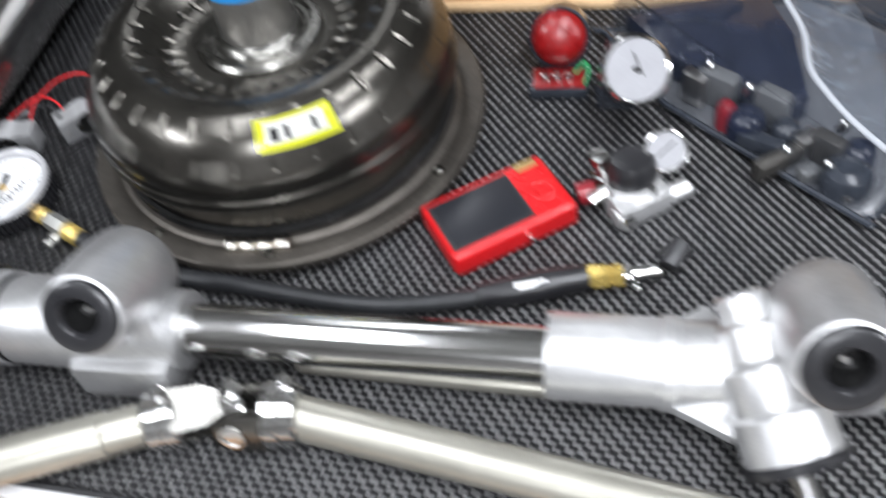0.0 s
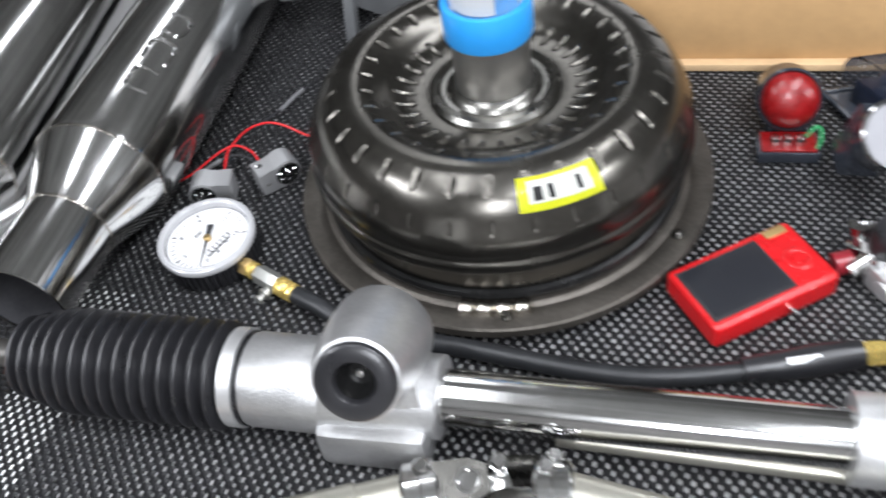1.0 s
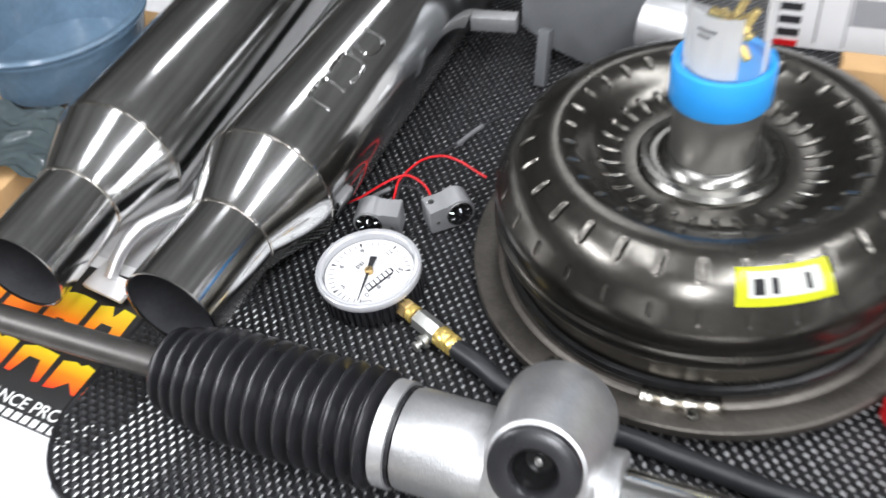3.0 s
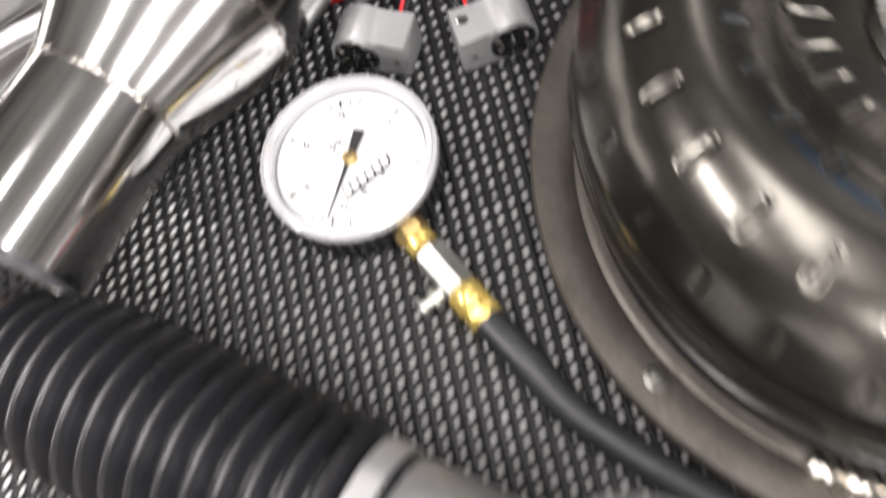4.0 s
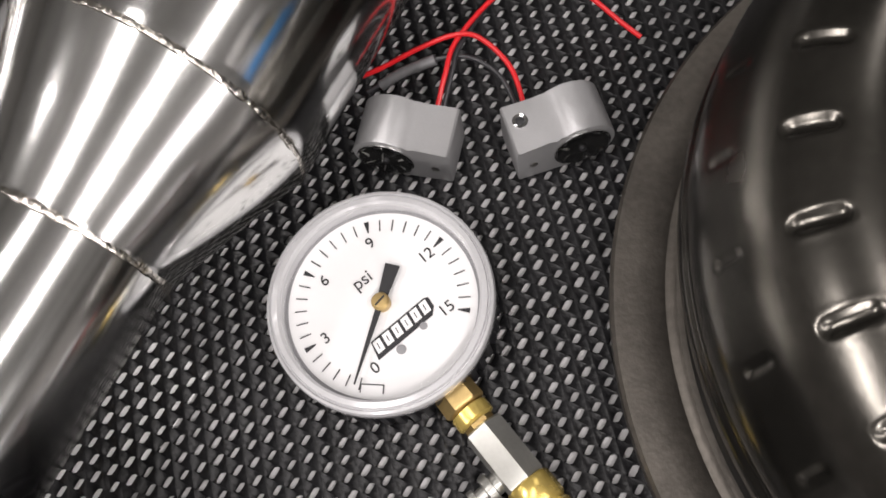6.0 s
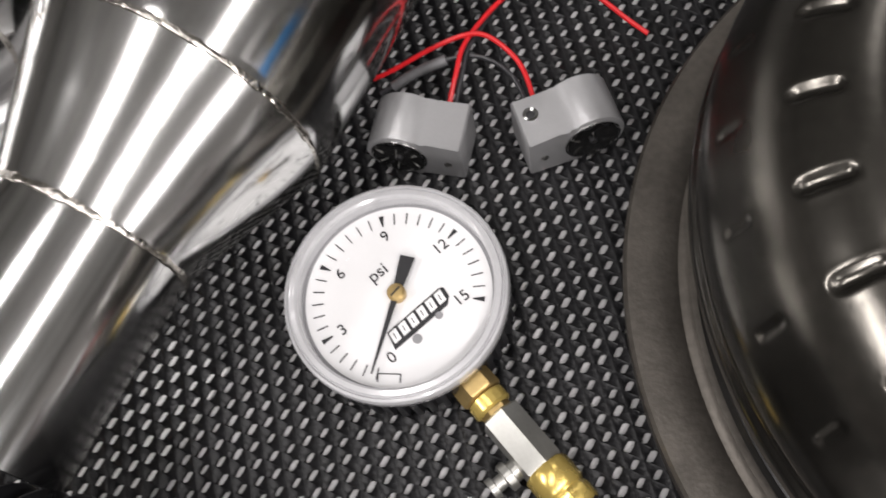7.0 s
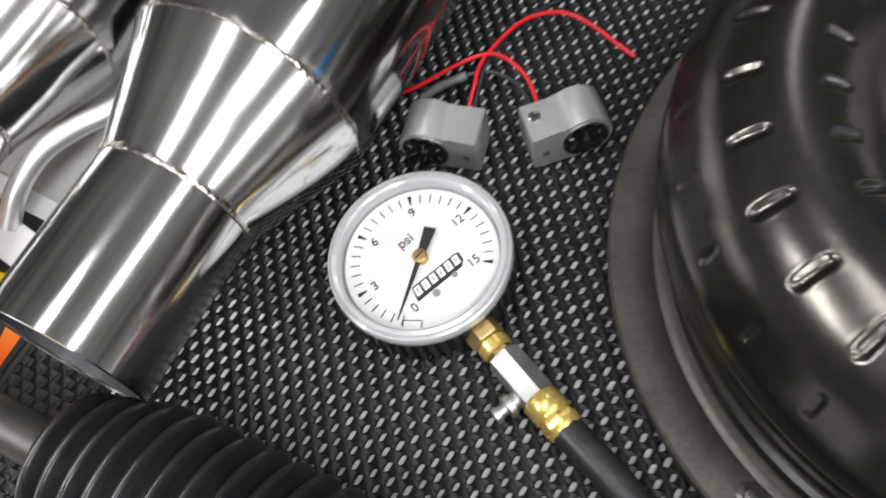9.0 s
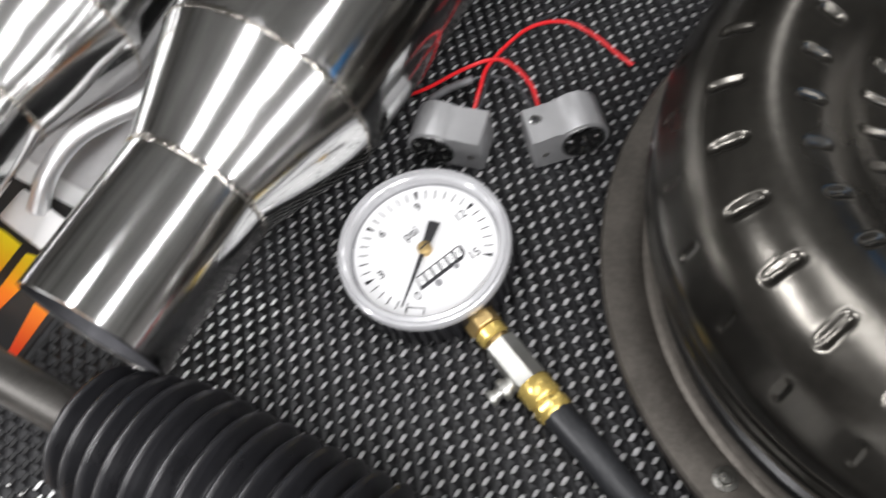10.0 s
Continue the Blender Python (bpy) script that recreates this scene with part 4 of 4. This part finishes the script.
part("strap_lug", block(0.003, 0.007, 0.004, pose(0.008, -0.0265, 0.006), 0.0008), M_CHROME, dev, "bright strap lug")

# ---- red warning lamp ----
rl = thing("warning_lamp", "round red warning lamp in a black housing with a circuit board", "lamp", pose(0.1900, 0.0170, 0.0025, 0, 0, -10) @ Matrix.Scale(0.86, 4))
part("base", block(0.046, 0.026, 0.010, pose(0, -0.018, 0), 0.002), M_CASE, rl, "black base")
part("circuit_board", block(0.040, 0.022, 0.0016, pose(0, -0.018, 0.0102), 0.0002), M_REDLENS, rl, "red circuit board")
for k in range(3):
    part("terminal", block(0.006, 0.008, 0.006, pose(-0.010 + k * 0.009, -0.020, 0.0120), 0.0006), M_CHROME, rl, "bright terminal")
part("green_wire", sweep([(0.012, -0.016, 0.014), (0.021, -0.010, 0.020), (0.023, -0.020, 0.017), (0.018, -0.028, 0.008)], 0.0012, 8, 8), M_WIREGR, rl, "green wire")
hm = pose(0, 0.004, 0.034, 62, 0, 0)
part("housing", lathe([(0, -0.034), (0.019, -0.034), (0.0235, -0.030), (0.0245, 0.0), (0.0230, 0.002), (0.0215, 0.0)], 48, hm), M_CASE, rl, "black round housing")
part("red_lens", lathe([(0.0215, 0.0), (0.0210, 0.004), (0.0165, 0.0085), (0.0090, 0.0110), (0, 0.0118)], 40, hm), M_REDLENS, rl, "red domed lens")
part("stand", block(0.030, 0.036, 0.030, pose(0, 0.014, 0), 0.004), M_CASE, rl)

# ---- fuel pressure regulator ----
rg = thing("fuel_regulator", "bright metal regulator with a black cap and a small white gauge", "regulator", pose(0.2180, -0.1080, 0.0025))
part("body", block(0.036, 0.021, 0.017, pose(0.002, -0.009, 0, 0, 0, 22), 0.003), M_ALUS, rg)
part("side_port", rod((-0.014, -0.021, 0.0085), (0.033, -0.002, 0.0085), 0.0060), M_ALUS, rg, "long bright port")
part("port_nut", lathe([(0, 0), (0.0072, 0), (0.0078, 0.0006), (0.0078, 0.0070), (0.0072, 0.0076), (0, 0.0076)], 6, along((-0.012, -0.0202, 0.0085), (0.033, -0.002, 0.0085))), M_CHROME, rg)
part("clamp_ring", lathe([(0.0150, 0.0), (0.0172, 0.0005), (0.0172, 0.0045), (0.0150, 0.005)], 40, pose(0, 0.002, 0.0145, -6, 0, 0), closed=True), M_ALUS, rg)
for k in range(4):
    an = radians(35 + 90 * k)
    part("cap_screw", lathe([(0, 0.0032), (0.0022, 0.0030), (0.0026, 0.0)], 12, pose(0.0172 * math.cos(an), 0.002 + 0.0172 * math.sin(an), 0.0190)), M_CHROME, rg, "bright cap screw")
part("cap", lathe([(0.0150, 0.0), (0.0156, 0.001), (0.0150, 0.012), (0.0125, 0.0170), (0.0060, 0.0180), (0, 0.0180)], 40, pose(0, 0.002, 0.0170, -6, 0, 0)), M_RUBBER, rg, "black cap")
part("adjuster", lathe([(0, 0), (0.0060, 0), (0.0064, 0.0090), (0.0045, 0.0100), (0.0045, 0.0170), (0.0062, 0.0180), (0.0062, 0.0235), (0, 0.0240)], 20, along((-0.016, 0.010, 0.006), (-0.018, 0.014, 0.030))), M_CHROME, rg)
part("inlet", rod((-0.026, -0.004, 0.0085), (-0.010, 0.000, 0.0170), 0.0052), M_CHROME, rg)
gm = pose(0.0205, 0.0060, 0.0330, 36, -6, 0)
part("gauge_case", lathe([(0, -0.010), (0.0112, -0.010), (0.0116, -0.002), (0.0128, 0.0), (0.0128, 0.003), (0.0114, 0.0035)], 40, gm), M_CHROME, rg, "chrome gauge case")
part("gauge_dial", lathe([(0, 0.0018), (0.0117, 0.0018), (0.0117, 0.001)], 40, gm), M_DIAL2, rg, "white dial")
part("gauge_needle", block(0.0011, 0.014, 0.0003, gm @ pose(0, 0.001, 0.0022, 0, 0, -60), 0), M_INK, rg, "", False)
part("gauge_neck", rod((0.0190, 0.0110, 0.0235), (0.0080, 0.0020, 0.0160), 0.0045), M_BRASS, rg)
part("red_fitting", rod((-0.033, 0.003, 0.008), (-0.022, 0.004, 0.009), 0.0070), M_DARKRED, rg, "red fitting")

# ---- fuel gauge and clear case ----
bg = thing("panel_gauge", "round white panel gauge propped on a clear pack", "gauge", Matrix.Translation((0.2300, -0.0500, 0.0560)) @ pose(0, 0, 0, 42, 12, 0) @ Matrix.Scale(0.88, 4))
part("case", lathe([(0, -0.026), (0.020, -0.026), (0.0225, -0.020), (0.0225, -0.002)], 48), M_CASE, bg)
part("bezel", lathe([(0.0225, -0.003), (0.0245, -0.002), (0.0250, 0.0005), (0.0235, 0.0022), (0.0220, 0.0010)], 56), M_CHROME, bg, "chrome rim")
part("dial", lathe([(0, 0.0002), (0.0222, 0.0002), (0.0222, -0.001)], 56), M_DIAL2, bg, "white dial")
part("needle", block(0.0009, 0.018, 0.0003, pose(0.001, 0.004, 0.0006, 0, 0, 25), 0), M_INK, bg, "", False)
part("pin", lathe([(0, 0.0018), (0.0022, 0.0015), (0.0026, 0.0003)], 20), M_BLACKSTEEL, bg)
part("support", block(0.030, 0.026, 0.052, pose(0, -0.012, -0.058, -30, 0, 0), 0.003), M_CASE, bg)

PX, PY = 0.320, -0.030
case = thing("clear_pack", "clear moulded plastic pack with dark parts inside", "packaging", pose(PX, PY, 0.0025))


def in_pack(pts, grow=1.0):
    return [((x - PX) * grow, (y - PY) * grow) for x, y in pts]


OUT = [(0.253, -0.031), (0.340, -0.1455), (0.346, -0.1470), (0.364, -0.134), (0.440, -0.035), (0.438, -0.020), (0.372, 0.056), (0.230, 0.054), (0.228, 0.048)]
part("tray", extrude_outline(in_pack(OUT), 0.003, None, 0.0008), M_PACK, case, "smoky plastic tray")
part("rim", sweep([(x, y, 0.0036) for x, y in in_pack(OUT + OUT[:1])], 0.0022, 8, 4), M_CASE, case, "dark rolled rim")
part("navy_panel", extrude_outline(in_pack([(0.240, 0.043), (0.262, -0.008), (0.322, -0.066), (0.336, -0.060), (0.344, 0.000), (0.338, 0.045)]), 0.020, pose(0, 0, 0.0034), 0.004), M_NAVY, case, "dark navy block")
part("fold", extrude_outline(in_pack([(0.252, 0.030), (0.300, 0.022), (0.318, 0.034), (0.310, 0.043), (0.256, 0.042)]), 0.004, pose(0, 0, 0.0236), 0.0015), M_NAVY, case)


def knob(x, y, rad, h, material, label=""):
    part("inner_knob", lathe([(rad, 0), (rad, h * 0.6), (rad * 0.86, h * 0.85), (rad * 0.5, h), (rad * 0.42, h * 0.9), (0, h * 0.9)], 28, pose(x - PX, y - PY, 0.0034)), material, case, label)


knob(0.296, -0.068, 0.0120, 0.020, M_NAVY)
knob(0.341, -0.122, 0.0150, 0.018, M_CASE)
knob(0.318, -0.078, 0.0090, 0.016, M_CASE)
knob(0.286, -0.058, 0.0065, 0.020, M_DARKRED, "dark red knob")
knob(0.352, -0.108, 0.0100, 0.020, M_NAVY)
for x, y, sx, sy, sz, yaw, q in ((0.286, -0.036, 0.026, 0.012, 0.026, -46, M_GREYP), (0.308, -0.101, 0.036, 0.009, 0.014, 24, M_ROD), (0.326, -0.092, 0.016, 0.010, 0.018, 30, M_HUB), (0.302, -0.084, 0.030, 0.010, 0.012, -40, M_CASE),
                                 (0.272, -0.032, 0.016, 0.010, 0.024, -50, M_HUB), (0.336, -0.100, 0.022, 0.010, 0.022, -52, M_ROD), (0.314, -0.060, 0.022, 0.012, 0.026, -48, M_GREYP), (0.322, -0.112, 0.012, 0.010, 0.010, 10, M_GREYP)):
    part("inner_part", block(sx, sy, sz, pose(x - PX, y - PY, 0.0034, 0, 0, yaw), 0.003), q, case)
for x, y, z in ((0.280, -0.030, 0.029), (0.347, -0.091, 0.022), (0.330, -0.118, 0.018), (0.312, -0.098, 0.014), (0.338, -0.134, 0.006), (0.300, -0.052, 0.026)):
    part("screw", lathe([(0, 0.006), (0.0024, 0.0056), (0.0034, 0.004), (0.0034, -0.004), (0, -0.004)], 12, pose(x - PX, y - PY, z, 20, 10, 0)), M_CHROME, case, "bright screw")
cv = part("cover", extrude_outline(in_pack(OUT, 0.955), 0.036, pose(0, 0, 0.0036), 0.009), M_BAG, case, "clear glossy moulded cover")
cv.visible_shadow = False
RIDGE = [(0.336, 0.040, 0.050), (0.3345, 0.004, 0.050), (0.336, -0.032, 0.050), (0.3305, -0.066, 0.050), (0.334, -0.088, 0.049), (0.342, -0.110, 0.046), (0.356, -0.132, 0.040)]
part("moulded_ridge", sweep([(x - PX, y - PY, z) for x, y, z in RIDGE], 0.0018, 10, 10), M_RIDGE, case, "glossy moulded ridge")
bm = bmesh.new()
cols = []
for p in smooth_path([(x - PX, y - PY, z) for x, y, z in RIDGE], 8):
    cols.append([bm.verts.new((p.x + w * 0.046, p.y + w * 0.006, p.z - 0.012 * w - 0.012 * math.sin(3.1 * w))) for w in (0, 0.2, 0.4, 0.6, 0.8, 1.0)])
for a, b in zip(cols, cols[1:]):
    for k in range(5):
        bm.faces.new((a[k], a[k + 1], b[k + 1], b[k]))
bmesh.ops.solidify(bm, geom=bm.faces[:], thickness=0.0006)
fl = part("bent_flap", bm, M_FLAP, case, "clear bent plastic flap")
fl.visible_shadow = False

# ---- behind: boxes and bracket ----
cb = thing("cardboard_box", "flat brown cardboard box standing on edge behind the mat", "box", pose(0.322, 0.1260, 0.0025, 0, 0, -10.7))
part("front_panel", block(0.46, 0.004, 0.064, pose(0, -0.050, 0), 0.0008), M_CARD, cb)
part("flap_edge", block(0.46, 0.008, 0.006, pose(0, -0.056, 0), 0.001), M_CARDE, cb, "pale cut edge")
part("back_panel", block(0.46, 0.004, 0.062, pose(0, -0.030, 0), 0.0008), M_CARD, cb)
part("top_fold", block(0.458, 0.018, 0.002, pose(0, -0.040, 0.0600), 0.0005), M_CARD, cb)
for sd in (-1, 1):
    part("side_panel", block(0.004, 0.016, 0.0595, pose(sd * 0.226, -0.040, 0), 0.0008), M_CARD, cb)
wb = thing("white_carton", "white printed carton standing behind the converter", "box", pose(0.0560, 0.2450, 0.0025, 0, 0, -10.7))
part("carton_body", block(0.26, 0.08, 0.15, pose(0.13, 0.041, 0), 0.001), M_WHITEBOX, wb)
part("grey_print", block(0.036, 0.0006, 0.022, pose(0.078, 0.0007, 0.024), 0), M_GREYINK, wb, "", False)
part("dark_print", block(0.030, 0.0006, 0.050, pose(0.118, 0.0007, 0.004), 0), M_GREYINK, wb, "", False)
part("red_print", block(0.022, 0.0006, 0.005, pose(0.014, 0.0007, 0.001), 0), M_RED, wb, "", False)
part("border_line", block(0.0008, 0.0006, 0.10, pose(0.037, 0.0007, 0.006), 0), M_INK, wb, "", False)
part("border_line", block(0.0010, 0.0006, 0.14, pose(0.058, 0.0007, 0.004), 0), M_GREYINK, wb, "", False)
for k in range(4):
    part("print_bar", block(0.016, 0.0006, 0.006, pose(0.017, 0.0007, 0.010 + 0.011 * k), 0), M_INK, wb, "", False)
br = thing("steel_bracket", "grey painted steel bracket standing at the back", "bracket", pose(-0.075, 0.200, 0.0025, 0, 0, -10.7))
part("plate", extrude_outline([(-0.056, 0.032), (-0.030, 0.016), (0.003, 0.004), (0.046, 0.024), (0.050, 0.120), (-0.056, 0.120)], 0.004, pose(0, 0.004, 0, 78, 0, 0), 0.0008), M_GREYP, br)
part("leg", block(0.009, 0.009, 0.044, pose(-0.0330, -0.022, 0, -14, 0, -8), 0.001), M_GREYP, br)
part("side_bar", block(0.036, 0.012, 0.012, pose(-0.076, 0.002, 0.030, 0, 0, 6), 0.001), M_ALU, br, "pale bar")
part("back_stay", block(0.090, 0.004, 0.110, pose(-0.004, 0.060, 0, 12, 0, 0), 0.001), M_GREYP, br)
part("tube", rod((0.040, 0.004, 0.050), (0.082, -0.006, 0.048), 0.021), M_ALUS, br, "bright tube end")
# Black disc on the solid end stands for the shaded hollow.
part("tube_mouth_shade", lathe([(0, 0.0), (0.017, 0.0), (0.019, 0.001)], 32, along((0.0826, -0.0062, 0.048), (0.12, -0.015, 0.046))), M_INK, br)

# ---- left: poster, bag, box ----
POST = pose(-0.0023, -0.0076, 0.0004, 0, 0, -17)     # banner's own directions
ps = thing("printed_banner", "white and black printed banner with flame-coloured shapes, under the mat", "banner", POST)
part("sheet", block(0.4025, 0.1515, 0.0003, pose(-0.41925, -0.20175, 0), 0), M_PAPER, ps, "", False)
part("black_panel", extrude_outline([(-0.60, -0.2530), (-0.261, -0.2530), (-0.2615, -0.1320), (-0.60, -0.1450)], 0.0002, pose(0, 0, 0.0004)), M_BLACKP, ps, "black printed panel", False)
rng = random.Random(6)
for row, (y, h, n, x0) in enumerate(((-0.1780, 0.039, 8, -0.5460), (-0.2140, 0.022, 6, -0.4730))):
    for k in range(n):
        w, x = 0.0275, x0 + k * 0.0325
        j = [rng.uniform(-0.0015, 0.0015) for _ in range(4)]
        sl, lo, hi = -h * 0.08, -h / 2, h / 2
        base = ((-w / 2, -w / 5, -w / 8, w / 8, w / 5, w / 2), (-w / 2, -w / 3, -w / 6, w / 6, w / 3, w / 2), (-w / 2, -w / 4, 0, 0.001, w / 4, w / 2))[k % 3]
        notch = (0.45, 0.62, 0.3)[k % 3] * h
        outline = [(base[0], lo + j[0]), (base[1], lo), (base[2], lo + notch), (base[3], lo + notch), (base[4], lo + j[1]), (base[5], lo), (w / 2, hi - 0.002 + j[2]), (w / 8, hi), (0.0, hi - notch * 0.35 * (k % 2)), (-w / 6, hi + j[3]), (-w / 2, hi - 0.003)]
        bm = extrude_outline([(a + sl * b / h, b) for a, b in outline], 0.0002)
        ob = part("flame_shape", bm, M_FLAME, ps, "", False)
        ob.matrix_local = pose(x, y, 0.0007)
text("tagline", "PERFORMANCE PRODUCTS", 0.0115, pose(-0.330, -0.2405, 0.0007), M_STICKW, ps)
for k in range(17):
    part("print_bar", block(0.0045, 0.005, 0.0002, pose(-0.390 + k * 0.0068, -0.2490, 0.0007), 0), M_STICKW, ps, "", False)

lb = thing("cardboard_carton", "brown cardboard carton under the clear film", "box", pose(-0.512, 0.120, 0.0025, 0, 0, -10))
part("carton_body", block(0.150, 0.24, 0.035, None, 0.0015), M_CARD, lb)
bm = bmesh.new()
N = 40
g = [[bm.verts.new((-0.62 + (0.195 + 0.006 * j / N + 0.003 * math.sin(j * 0.9)) * i / N, 0.004 + 0.072 * j / N - 0.004 * math.sin(i * 0.7) + 0.022 * (1 - i / N), 0.046 + 0.008 * noise.noise(Vector((i * 0.10, j * 0.10, 0))) + 0.003 * noise.noise(Vector((i * 0.35, j * 0.3, 5))))) for j in range(N + 1)] for i in range(N + 1)]
for i in range(N):
    for j in range(N):
        bm.faces.new((g[i][j], g[i + 1][j], g[i + 1][j + 1], g[i][j + 1]))
bmesh.ops.solidify(bm, geom=bm.faces[:], thickness=0.0003)
single("plastic_film", bm, M_FILM, "crumpled grey-green plastic film over a carton", "plastic film")
tub = thing("plastic_tub", "blue-grey translucent plastic tub on a carton", "tub", pose(-0.474, 0.146, 0.0376) @ Matrix.Scale(0.68, 4))
part("tub_wall", lathe([(0.0, 0.002), (0.080, 0.002), (0.090, 0.008), (0.102, 0.060), (0.106, 0.062), (0.107, 0.066), (0.101, 0.068), (0.098, 0.062), (0.086, 0.012), (0.0, 0.008)], 72), M_BLUEP, tub)
part("tub_rim", lathe([(0.101, 0.068), (0.106, 0.0685), (0.109, 0.071), (0.106, 0.074), (0.100, 0.073)], 72, closed=True), M_BLUEP, tub)

# strap between the mufflers
sp = thing("strap_bracket", "bright bent metal strap lying between the mufflers", "bracket")
part("strap", sweep([(-0.318, 0.012, 0.032), (-0.328, -0.001, 0.031), (-0.340, -0.010, 0.030), (-0.351, -0.022, 0.029), (-0.360, -0.036, 0.022), (-0.366, -0.048, 0.0100)], 0.0046, 12, 10), M_ALUS, sp)
part("end_plate", block(0.034, 0.016, 0.004, pose(-0.366, -0.052, 0.0050, 6, 0, -22), 0.0015), M_WHITEBOX, sp, "white end plate")
part("end_plate", block(0.030, 0.016, 0.004, pose(-0.312, 0.020, 0.0300, 0, 0, 20), 0.0015), M_ALUS, sp)
